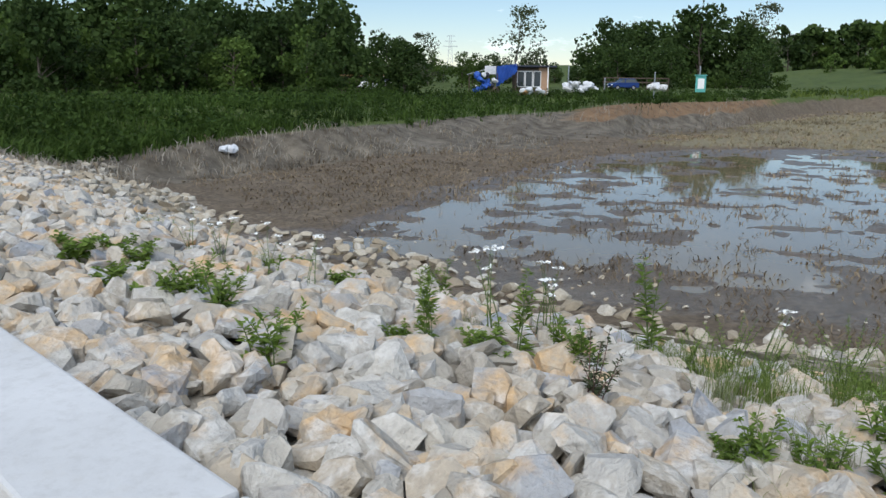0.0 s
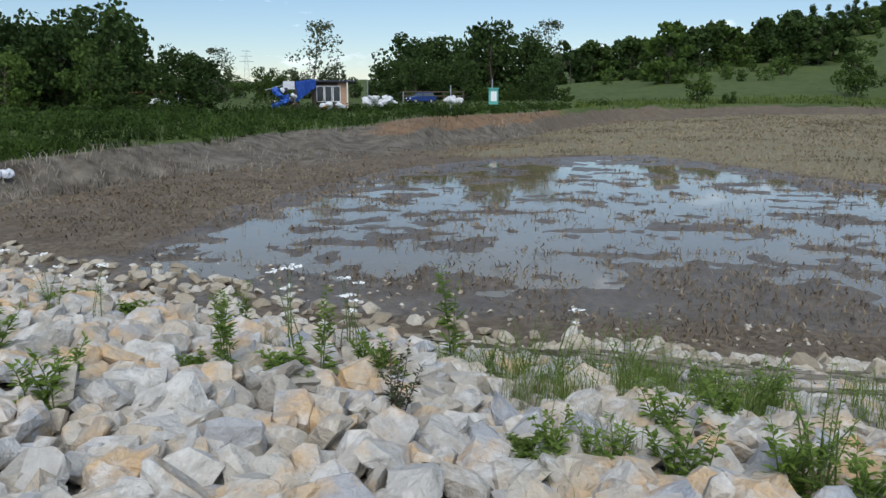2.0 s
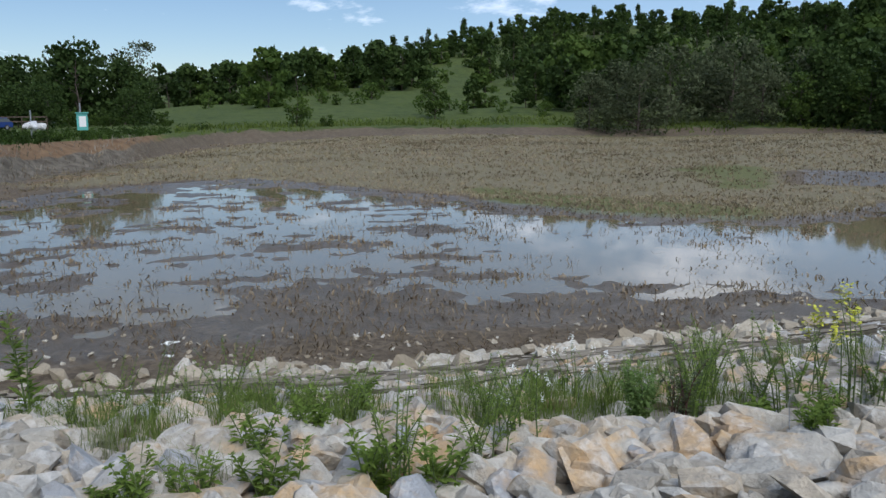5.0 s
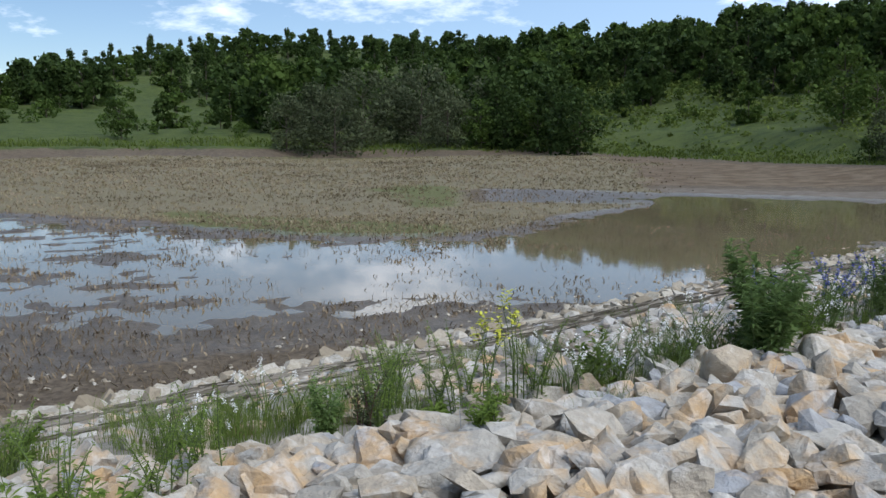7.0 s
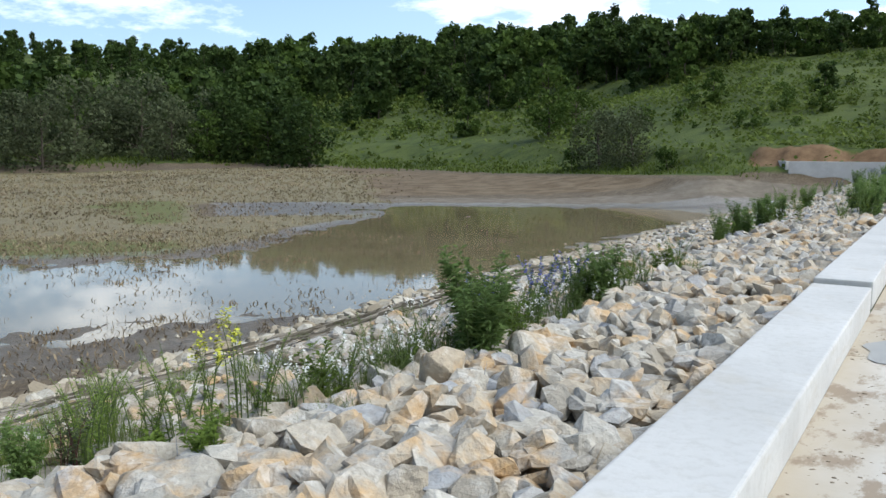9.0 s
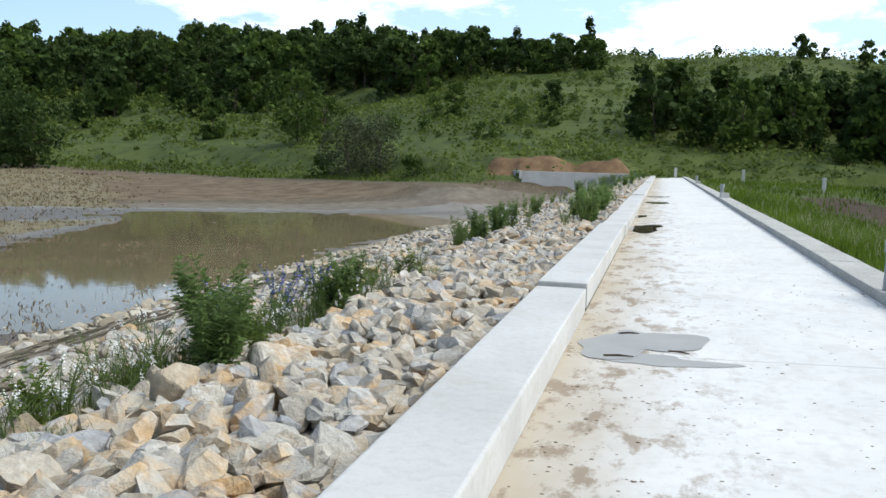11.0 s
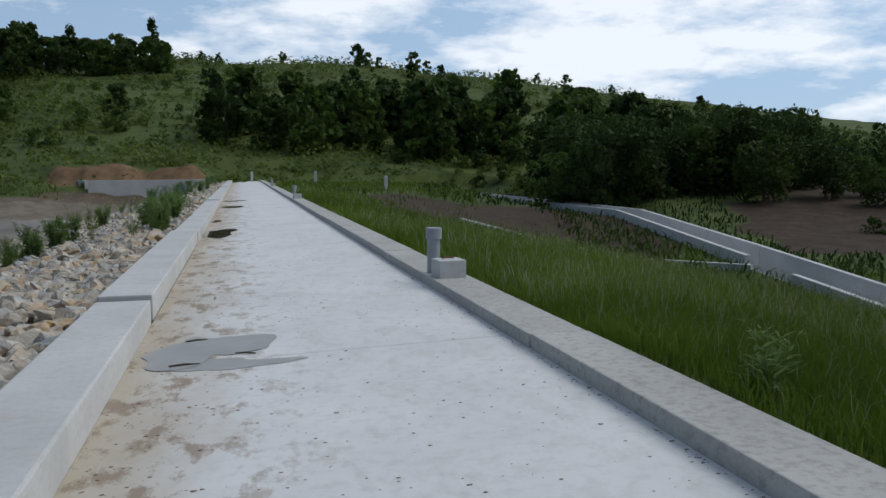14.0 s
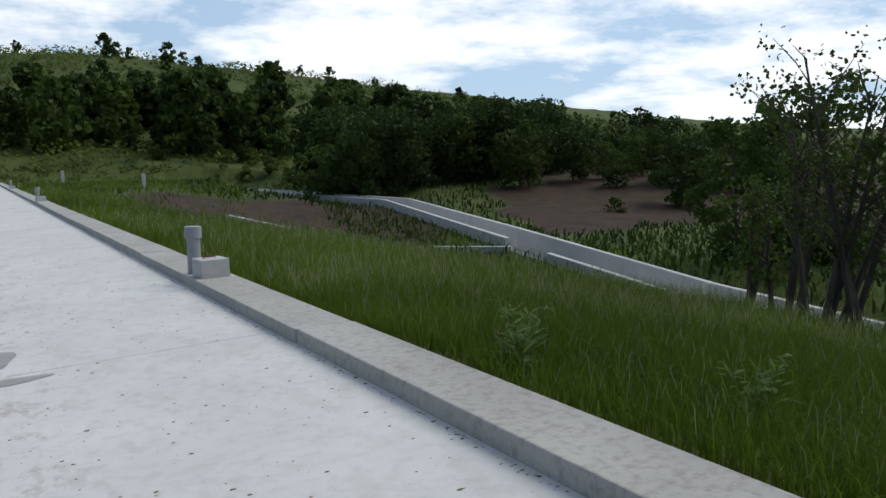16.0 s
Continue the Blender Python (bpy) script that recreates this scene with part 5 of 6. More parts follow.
def sow(protos, spots, s=1.0, lift=0.05):
    for x, y in spots:
        m = Matrix.LocRotScale((x, y, ground_z(x, y) + lift), Euler((random.gauss(0, 0.05), random.gauss(0, 0.05), random.uniform(0, 6.28))), None)
        ob = copy_thing(random.choice(protos), m)
        q = 0.8 * s * random.uniform(0.8, 1.15)
        ob.scale = (q, q, q)


sow(W_TALL, [(-5.17, -1.99), (-7.1, -2.6), (-5.4, -1.45), (-5.0, -1.95)], 0.85)
sow(W_LEAFY, [(-4.13, -2.5), (-5.35, -1.02), (-5.55, -1.2), (-4.9, -3.6), (-4.73, -3.29), (-6.35, 1.16), (-6.0, 1.5), (-5.0, 1.0), (-4.6, 0.6)], 0.8)
sow(W_LEAFY, [(-4.03, 0.28), (-4.0, 0.0), (-4.1, 0.6), (-4.15, 1.1), (-4.0, 1.4)], 0.75)
sow(W_LOW, [(-6.0, -5.7), (-6.1, -5.1), (-6.3, -5.4), (-5.2, -4.6), (-4.9, -3.9), (-7.4, -4.4), (-6.9, -3.6), (-5.1, -1.6)], 1.0)
sow(W_TALL, [(-6.7, -0.75)], 0.95)
sow(W_RED, [(-4.46, -0.81), (-4.57, 3.19)], 0.9)
sow(W_CARROT, [(-5.6, -1.7), (-5.9, -1.3), (-6.3, -1.5), (-7.2, 0.1), (-6.6, -4.6), (-7.0, -5.2), (-6.1, -3.4), (-6.5, -4.0)], 0.9)
sow(W_TUFT, [(-5.9 + random.gauss(0, 0.35), -0.5 + 0.155 * i + random.gauss(0, 0.1)) for i in range(14)], 1.0)
sow(W_THIN, [(-6.0 + random.gauss(0, 0.3), -0.4 + 0.25 * i) for i in range(8)], 0.75)
sow(W_DRY, [(-4.3, 0.2), (-4.2, 0.35), (-5.0, -0.2), (-6.8, 0.3), (-7.0, 1.0), (-6.0, 3.0), (-6.4, 2.5)], 1.1)
sow(W_TUFT, [(-5.92, 2.87), (-5.7, 2.6), (-5.59, 2.25), (-5.58, 3.47), (-5.3, 3.2), (-5.2, 3.7), (-6.4, 2.3), (-5.6, 2.9), (-5.0, 3.9)], 0.95)
sow(W_THIN, [(-4.57, 3.3), (-4.9, 3.6), (-5.4, 3.2), (-4.2, 4.4), (-4.0, 4.7), (-4.4, 3.7), (-4.1, 1.2), (-4.2, 1.7), (-4.6, 2.1)], 0.9)
sow(W_THISTLE, [(-4.7, 3.0)], 0.6)
sow(W_SPURGE, [(-4.4, 4.15), (-4.3, 4.3)], 0.95)
sow(W_LEAFY, [(-3.75, 3.55), (-3.85, 3.7), (-3.7, 3.4)], 0.7)
sow(W_BED, [(-3.97, 4.6), (-4.2, 5.3), (-3.95, 5.5), (-4.1, 5.9), (-3.9, 6.3), (-4.3, 6.6)], 0.9)
sow(W_THIN, [(-3.9, 5.3), (-3.8, 5.6), (-3.95, 5.0)], 0.95)
sow(W_TUFT, [(-3.8, 5.2), (-3.9, 5.6), (-3.7, 5.45), (-3.85, 5.9)], 0.8)
sow(W_THISTLE, [(-3.45, 6.25), (-3.6, 6.5), (-3.35, 6.0)], 1.05)
sow(W_BUGLOSS, [(-3.9, 7.1), (-3.7, 7.6), (-3.85, 8.1), (-3.6, 8.5), (-4.1, 7.6)], 1.0)
sow(W_BED, [(-3.7, 7.3), (-3.55, 8.3), (-3.6, 8.9), (-3.8, 9.4), (-4.2, 8.5)], 0.95)
sow(W_THISTLE, [(-3.5, 8.7), (-3.55, 9.2)], 0.75)
sow(W_BED + W_THIN + W_TUFT + W_LEAFY, [(-3.85 + random.gauss(0, 0.28), random.uniform(4.8, 9.6)) for i in range(22)], 0.95)
sow(W_THIN + W_TUFT + W_BED, [(-5.3 + random.gauss(0, 0.5), random.uniform(2.0, 5.0)) for i in range(12)], 0.85)
sow(W_THIN + W_TUFT, [(-3.7 + random.gauss(0, 0.2), 9.6 + 0.35 * i) for i in range(8)], 0.95)
sow(W_LEAFY + W_THISTLE + W_THIN, [(-4.2 + random.gauss(0, 0.5), random.uniform(13, 19)) for i in range(7)], 0.9)
sow(W_THISTLE + W_TALL + W_BED, [(random.uniform(-5.0, -3.0), random.uniform(20, 23)) for i in range(10)], 1.0)
sow(W_THISTLE + W_THIN, [(random.uniform(-2.6, -1.7), random.uniform(20, 26)) for i in range(9)], 1.0)
sow(W_THISTLE + W_THIN + W_BUGLOSS + W_TALL, [(random.uniform(-5.5, -1.7), random.uniform(26, 100)) for i in range(70)], 1.15)
sow(W_LOW + W_TUFT, [(random.uniform(-8, -3), random.uniform(-6, 12)) for i in range(22)], 0.6)
sow(W_TUFT, [(random.uniform(-8.5, -5.5), random.uniform(-13, -7)) for i in range(14)], 0.8)

# young broad-leaved seedlings on the grass slope
for p, s in (((3.5, 5.1), 0.7), ((4.35, 3.85), 0.7)):
    ob = make_weed("walnut_seedling", int(p[0] * 10), 0.9, 5, 0.28, (0.26, 0.06), M_THIST, per_m=24, droop=0.05, label="young grey-leaved shrub in the grass", category="shrub", group="shrubs on the slope")
    ob.matrix_basis = Matrix.Translation((*p, ground_z(*p)))
    ob.scale = (s, s, s)

# slender half-bare trees below the slope
def make_bare(seed, height, leaves):
    rs = np.random.default_rng(seed)
    root = tagged(new("slender_tree"), "slender dark-stemmed tree with a thin crown", "tree", "slender trees below the dam")
    bm, cs = bmesh.new(), []
    for stem in range(rs.integers(2, 4)):
        b, d = np.array([rs.normal(0, 0.18), rs.normal(0, 0.18), -0.3]), np.array([rs.normal(0, 0.16), rs.normal(0, 0.16), 1.0])
        h = height * rs.uniform(0.8, 1.0)
        pts = [b + d * h * t + rs.normal(0, 0.05, 3) * t for t in (0, 0.25, 0.5, 0.75, 1.0)]
        tube(bm, pts, [0.085, 0.07, 0.055, 0.035, 0.012], 6)
        for i in range(15):
            t = rs.uniform(0.35, 0.95)
            q = t * 4
            j = min(int(q), 3)
            c = pts[j] + (pts[j + 1] - pts[j]) * (q - j)
            a = rs.uniform(0, 6.28)
            e = c + np.array([math.cos(a), math.sin(a), 0.9]) * height * rs.uniform(0.08, 0.2)
            tube(bm, [c, (c + e) / 2 + rs.normal(0, 0.06, 3), e], [0.022, 0.013, 0.005], 4)
            if rs.random() < leaves * 0.8:
                cs += [e, (c + e) / 2]
    part("trunk", bm, M_BARK, root)
    v, f = leaf_cloud(rs, cs, [0.40] * len(cs), 0.075, 18)
    part("crown", mesh_from("crown", v, f, [M_LEAF]), None, root)
    return root


for sd, (az, r), h, lv in ((41, (-53.2, 17), 5.6, 0.55), (42, (-54.4, 17.5), 6.0, 0.45), (43, (-56.0, 17), 5.8, 0.6), (44, (-49.3, 20), 3.6, 0.8), (45, (-51.5, 19), 4.6, 0.7), (46, (-58, 18), 6.0, 0.6)):
    ob = make_bare(sd, h, lv)
    x, y = polar(az, r)
    ob.matrix_basis = Matrix.Translation((x, y, ground_z(x, y)))
P_VAL = [tagged(make_tree(sd, 7.6, 4.4, M_LEAF, "tall", 44, 62, 0.19, 0.05, 0.1), "slim leafy green tree on the valley floor", "tree", "trees past the chute") for sd in (51, 52)]
for az, r, s in ((-48.6, 40, 0.88), (-50.4, 42, 0.98), (-52.4, 41, 1.0), (-55, 43, 1.1), (-58.5, 42, 1.15)):
    grow(P_VAL, az, r, s)

# ---------------------------------------------------------------- concrete works round the dam
def wall_run(name, pts, thick, deep, parent, side=1.0):
    """Cast wall panels along x, y, top points."""
    for (ax, ay, az_), (bx_, by_, bz) in zip(pts, pts[1:]):
        ln = math.hypot(bx_ - ax, by_ - ay)
        cnt = max(1, round(ln / 8))
        ux, uy = (bx_ - ax) / ln, (by_ - ay) / ln
        for i in range(cnt):
            t0, t1 = (i * ln + 0.01 * cnt) / cnt, ((i + 1) * ln - 0.01 * cnt) / cnt
            bm = bmesh.new()
            box(bm, 0, 0, 0, 1, 1, 1)
            for v in bm.verts:
                s, o, h = t0 + (t1 - t0) * v.co.x, thick * v.co.y * side, v.co.z
                top = az_ + (bz - az_) * s / ln
                v.co = (ax + ux * s + uy * o, ay + uy * s - ux * o, top - deep * (1 - h))
            bmesh.ops.recalc_face_normals(bm, faces=bm.faces)
            bmesh.ops.bevel(bm, geom=bm.edges[:], offset=0.015, segments=1, affect="EDGES")
            part(name, bm, M_CONC, parent)


def offset_line(pts, d):
    out = []
    for i, p in enumerate(pts):
        a, b = pts[max(i - 1, 0)], pts[min(i + 1, len(pts) - 1)]
        ln = math.hypot(b[0] - a[0], b[1] - a[1])
        out.append((p[0] + (b[1] - a[1]) / ln * d, p[1] - (b[0] - a[0]) / ln * d, p[2]))
    return out


chute = tagged(new("spillway_chute"), "grey concrete spillway chute descending beside the valley", "spillway", kind="structure")
wall_run("wall_panel", CHUTE, 0.28, 1.7, chute, -1)
inner = offset_line(CHUTE, 1.8)
mid = [tuple(np.array(inner[3]) * 0.74 + np.array(inner[4]) * 0.26)]
wall_run("wall_panel", inner[:4] + mid, 0.28, 1.6, chute)
low = [(p[0], p[1], p[2] - 0.12) for p in inner]
a, b = np.array(low[3]), np.array(low[4])
wall_run("wall_panel", [tuple(a + (b - a) * 0.67), *low[4:]], 0.28, 1.5, chute)
for (p, q), (s, t) in zip(zip(CHUTE, CHUTE[1:]), zip(inner, inner[1:])):
    bm = bmesh.new()
    fl = [bm.verts.new((c[0], c[1], c[2] - 1.2)) for c in (p, q, t, s)]
    bm.faces.new(fl)
    ex = bmesh.ops.extrude_face_region(bm, geom=bm.faces[:])
    bmesh.ops.translate(bm, vec=(0, 0, -0.2), verts=[v for v in ex["geom"] if isinstance(v, bmesh.types.BMVert)])
    bmesh.ops.recalc_face_normals(bm, faces=bm.faces)
    part("chute_floor", bm, M_CONC, chute)
drain = tagged(new("toe_drain"), "narrow pale concrete drain across the grass", "drain", kind="structure")
dp = []
for az, r in ((-15, 55), (-21.5, 46), (-27, 43), (-34.0, 41.5)):
    x, y = polar(az, r)
    dp.append((x, y, ground_z(x, y) + 0.24))
wall_run("drain_edge", dp, 0.3, 0.6, drain)

endwall = tagged(new("intake_wall"), "grey concrete wing wall of the spillway intake", "wall", kind="structure")
wall_run("wall_panel", [(-16.8, 102.2, 0.42), (-4.0, 103.4, 0.42)], 0.4, 2.6, endwall)
wall_run("wall_panel", [(-16.8, 102.6, 0.42), (-19.5, 110, 0.42)], 0.4, 2.6, endwall, -1)

M_PVC = flat_mat("pipe_grey", (0.33, 0.35, 0.37), 0.55, 0.2)
M_RUST = flat_mat("rust", (0.16, 0.07, 0.035), 0.85, 0.4)


def gauge(y):
    """A grey standpipe with a collar, and a small concrete box beside it, on the kerb."""
    p = tagged(new("standpipe"), "grey plastic standpipe with a collar on the kerb", "pipe", "standpipes on the kerb")
    bm = bmesh.new()
    tube(bm, [(0, 0, 0), (0, 0, 0.52)], [0.085, 0.085], 24)
    part("pipe", bm, M_PVC, p)
    bm = bmesh.new()
    tube(bm, [(0, 0, 0.47), (0, 0, 0.475), (0, 0, 0.62), (0, 0, 0.625)], [0.088, 0.108, 0.108, 0.098], 24)
    part("collar", bm, M_PVC, p)
    p.matrix_basis = pose(2.60, y + 0.40, 0.187, 0.6, 1.0, 0)
    b = tagged(new("gauge_box"), "small cast concrete box beside the standpipe", "box", "gauge boxes on the kerb")
    bm = bmesh.new()
    box(bm, -0.17, -0.19, 0, 0.19, 0.19, 0.24, 0.012)
    part("body", bm, M_CONC, b)
    bm = bmesh.new()
    tube(bm, [(-0.08, 0, 0.24), (-0.07, 0.0, 0.262), (0.07, 0.01, 0.262), (0.08, 0.01, 0.24)], [0.012] * 4, 6)
    part("handle", bm, M_RUST, b, "rusty bent bar handle")
    b.matrix_basis = pose(2.70, y - 0.02, 0.187, 0, 0, 4)


for y in (10.88, 40.6, 70.4):
    gauge(y)


def concrete_post(az, r, h, z=None):
    p = tagged(new("concrete_post"), "short pale concrete marker post", "post", "marker posts")
    bm = bmesh.new()
    box(bm, -0.16, -0.16, -0.3, 0.16, 0.16, h, 0.02)
    part("shaft", bm, M_CONC, p)
    x, y = polar(az, r)
    p.matrix_basis = Matrix.Translation((x, y, ground_z(x, y) if z is None else z))


for az, r, h, z in ((-0.8, 107, 1.3, 0.0), (-5.0, 96, 1.15, 0.2), (-9.75, 80, 0.95, -0.05)):
    x, y = polar(az, r)
    concrete_post(az, r, h + max(0, z - ground_z(x, y)))
shaft = tagged(new("intake_box"), "grey concrete intake box on the dam face", "intake box")
bm = bmesh.new()
box(bm, -0.7, -0.6, -1.6, 0.7, 0.6, 0.45, 0.03)
part("body", bm, M_CONC, shaft)
bm = bmesh.new()
box(bm, -0.76, -0.66, 0.45, 0.76, 0.66, 0.55, 0.02)
part("lid", bm, M_CONC, shaft)
shaft.matrix_basis = Matrix.Translation((-14.4, 79.0, -3.45))

# damp patches and dirt on the road
M_DAMP = flat_mat("damp_concrete", (0.33, 0.325, 0.31), 0.5, 0.15, 0, 2)
M_PUD = flat_mat("puddle", (0.09, 0.075, 0.05), 0.06, 0.2, 0, 2)


def blot(name, cx, cy, a, b, mat, label, seed):
    rs = np.random.default_rng(seed)
    bm = bmesh.new()
    n = 40
    ph = rs.uniform(0, 6.28, 4)
    ring = []
    for i in range(n):
        t = 2 * math.pi * i / n
        q = 1 + 0.28 * math.sin(2 * t + ph[0]) + 0.17 * math.sin(3 * t + ph[1]) + 0.10 * math.sin(5 * t + ph[2]) + 0.06 * math.sin(9 * t + ph[3])
        ring.append(bm.verts.new((max(cx + a * q * math.cos(t), -0.862), cy + b * q * math.sin(t), 0.0)))
        ring[-1].co.z = road_z(ring[-1].co.x) + 0.004 + 0.003 * (seed % 2)
    bm.faces.new(ring)
    me = bpy.data.meshes.new(name)
    bm.to_mesh(me)
    bm.free()
    me.materials.append(mat)
    tagged(new(name, me), label, "patch", kind="structure")


blot("damp_patch", -0.25, 8.1, 0.48, 0.62, M_DAMP, "dark damp patch on the concrete road", 3)
blot("damp_patch", -0.1, 7.45, 0.55, 0.2, M_DAMP, "dark damp patch on the concrete road", 6)
blot("puddle", -0.5, 22.3, 0.5, 1.1, M_PUD, "brown puddle at the parapet foot", 5)
blot("puddle", -0.3, 37.4, 0.6, 0.8, M_PUD, "brown puddle at the parapet foot", 7)
blot("puddle", -0.4, 44.3, 0.6, 0.7, M_PUD, "brown puddle at the parapet foot", 8)
blot("puddle", -0.7, 27.5, 0.2, 0.5, M_PUD, "brown puddle at the parapet foot", 9)
M_CLOD = flat_mat("dry_mud", (0.26, 0.21, 0.15), 0.95, 0.35, 0, 30)
n = 3000
cx = np.where(rng.random(n) < 0.45, -0.85 + np.abs(rng.normal(0, 0.45, n)), rng.uniform(-0.8, 2.40, n))
cx = np.where(rng.random(n) < 0.22, 2.435 - np.abs(rng.normal(0, 0.03, n)), cx)
cy = 1.2 + 40 * rng.random(n) ** 1.6
cs_ = np.abs(rng.normal(0, 0.0045, n)) + 0.0022
vs, fs, o = [], [], 0
for i in range(n):
    v, f = pa[i % 8]
    vs.append(v * cs_[i] * (1.3, 1, 0.5) + (min(cx[i], 2.43), cy[i], road_z(min(cx[i], 2.43)) + cs_[i] * 0.2))
    fs.append(f + o)
    o += len(v)
tagged(new("mud_crumbs", mesh_from("mud_crumbs", np.concatenate(vs), np.concatenate(fs), [M_CLOD])), "dried mud crumbs and grit on the road", "dirt", kind="stuff")
for i, (sx, sy, sa, sl) in enumerate(((-0.35, 8.5, 0.3, 0.2), (0.1, 7.75, -0.2, 0.18), (-0.4, 7.5, 0.15, 0.25))):
    st = tagged(new("twig"), "short dark twig on the damp concrete", "twig", "twigs on the road")
    bm = bmesh.new()
    tube(bm, [(-sl / 2, 0, 0), (0, 0.01, 0.004), (sl / 2, -0.005, 0)], [0.008, 0.01, 0.006], 6)
    part("stick", bm, M_BARK, st)
    st.matrix_basis = pose(sx, sy, road_z(sx) + 0.012, 0, 0, math.degrees(sa))

# ---------------------------------------------------------------- the yard behind the bank
M_TARP = flat_mat("tarp_blue", (0.03, 0.10, 0.42), 0.5, 0.3, 0, 3)
M_NAVY = flat_mat("roof_dark", (0.035, 0.04, 0.06), 0.6, 0.2)
M_PLANK = flat_mat("wall_orange", (0.42, 0.27, 0.17), 0.8, 0.2)
M_DARKWALL = flat_mat("wall_dark", (0.10, 0.075, 0.055), 0.85, 0.3)
M_FRAME = flat_mat("white_paint", (0.72, 0.72, 0.70), 0.5, 0.08)
k = Mat("window_glass", 0.06, 0.5)
M_GLASS = k.done((0.045, 0.055, 0.06))
M_CAR = flat_mat("car_blue", (0.02, 0.045, 0.16), 0.25, 0.1)
M_VAN = flat_mat("van_white", (0.66, 0.66, 0.64), 0.35, 0.08)
M_TYRE = flat_mat("tyre", (0.02, 0.02, 0.02), 0.8, 0.2)
M_RIM = flat_mat("rim", (0.42, 0.42, 0.44), 0.35, 0.1, 0.7)
M_LAMP = flat_mat("lamp_glass", (0.7, 0.7, 0.68), 0.15, 0.1)
M_ROOFV = flat_mat("roof_load", (0.45, 0.26, 0.12), 0.8, 0.2)
M_TEAL = flat_mat("teal_paint", (0.10, 0.36, 0.32), 0.6, 0.15)
M_JUNK = flat_mat("white_sheet", (0.62, 0.63, 0.64), 0.6, 0.25, 0, 4)
M_BLACK = flat_mat("black_sheet", (0.03, 0.03, 0.035), 0.5, 0.3)
M_METAL = flat_mat("galvanised", (0.35, 0.37, 0.39), 0.45, 0.2, 0.6)


def facing(az, r, z=None, turn=0.0, size=1.0):
    """Pose at a bearing and distance whose -y side faces the dam."""
    x, y = polar(az, r)
    q = float(spread_at(x, y))
    return Matrix.Translation((x, y, ground_z(x, y) if z is None else 1.6 + (z - 1.6) * q)) @ pose(0, 0, 0, 0, 0, az + turn) @ Matrix.Scale(q * size, 4)


def bpart(name, parent, mat, x0, y0, z0, x1, y1, z1, bev=0.01, label=""):
    bm = bmesh.new()
    box(bm, x0, y0, z0, x1, y1, z1, bev)
    return part(name, bm, mat, parent, label)


hut = tagged(new("hut"), "small wooden hut with a dark flat roof and white windows", "hut")
bpart("wall", hut, M_DARKWALL, -1.9, 0, -0.6, 0.55, 2.6, 2.15)
bpart("wall", hut, M_PLANK, 0.554, -0.05, -0.6, 1.5, 2.6, 2.15, label="orange-brown boarded wall")
bm = bmesh.new()
box(bm, -2.3, -0.55, 2.18, 2.2, 3.0, 2.32, 0.02)
for v in bm.verts:
    v.co.z += (-v.co.y) * 0.05
part("roof", bm, M_NAVY, hut, "dark flat sheet roof")
for i, wx in enumerate((-1.1, -0.35, 0.42)):
    w = bpart("window", hut, M_FRAME, wx - 0.36, -0.07, 0.35, wx + 0.36, -0.005, 1.85, 0.01, "white window frame")
    bpart("pane", w, M_GLASS, wx - 0.29, -0.085, 0.43, wx + 0.29, -0.074, 1.77, 0.003)
bpart("post", hut, M_FRAME, 1.35, -0.5, -0.6, 1.45, -0.4, 2.2)
hut.matrix_basis = facing(104.35, 80, 0.1)

tarp = tagged(new("tarp_shelter"), "blue tarpaulin draped over a lean-to shelter", "tarpaulin")
bm = bmesh.new()
nx, ny = 16, 12
grid = [[bm.verts.new((-0.8 + 1.9 * i / nx, -1.0 + 2.4 * (j / ny) + 0.10 * math.sin(i * 1.3 + j), max(0.35, (2.45 - 0.25 * (1 - i / nx)) - max(0, (0.45 - j / ny)) * (4.2 - 2.6 * i / nx) + 0.07 * math.sin(i * 2.1) * math.cos(j * 1.7)))) for j in range(ny + 1)] for i in range(nx + 1)]
for i in range(nx):
    for j in range(ny):
        bm.faces.new((grid[i][j], grid[i + 1][j], grid[i + 1][j + 1], grid[i][j + 1]))
bmesh.ops.solidify(bm, geom=bm.faces[:], thickness=0.02)
part("sheet", bm, M_TARP, tarp)
for px_ in (-0.7, 1.0):
    for py_ in (-0.6, 1.2):
        bpart("pole", tarp, M_DARKWALL, px_ - 0.04, py_ - 0.04, -0.5, px_ + 0.04, py_ + 0.04, 1.6)
bpart("white_sheet", tarp, M_JUNK, -1.9, 0.1, 1.5, -0.85, 0.25, 2.25, 0.03, "pale hanging sheet")
tarp.matrix_basis = facing(106.2, 79.5, 0.1)


def heap(name, az, r, z, w, mats, label, category, seed, n=12, hmax=1.0):
    """A heap of odd sheets, sacks and boards."""
    rs = np.random.default_rng(seed)
    root = tagged(new(name), label, category)
    for i in range(n):
        bm = bmesh.new()
        bmesh.ops.create_icosphere(bm, subdivisions=2, radius=1)
        s = rs.uniform(0.15, 0.42, 3) * (1.3, 1.0, 0.8)
        for v in bm.verts:
            q = 1 + 0.3 * math.sin(v.co.x * 4 + i) * math.cos(v.co.y * 3 + i * 2) + rs.normal(0, 0.06)
            v.co = Vector((v.co.x * s[0] * q, v.co.y * s[1] * q, v.co.z * s[2] * q))
        ob = part("item", bm, mats[int(rs.integers(len(mats)))], root)
        h = hmax * (1 - (i / n)) * rs.uniform(0.1, 1)
        ob.matrix_basis = pose(rs.uniform(-w / 2, w / 2), rs.uniform(-0.5, 0.5), h, rs.uniform(-30, 30), rs.uniform(-30, 30), rs.uniform(0, 180))
    root.matrix_basis = facing(az, r, z)
    return root


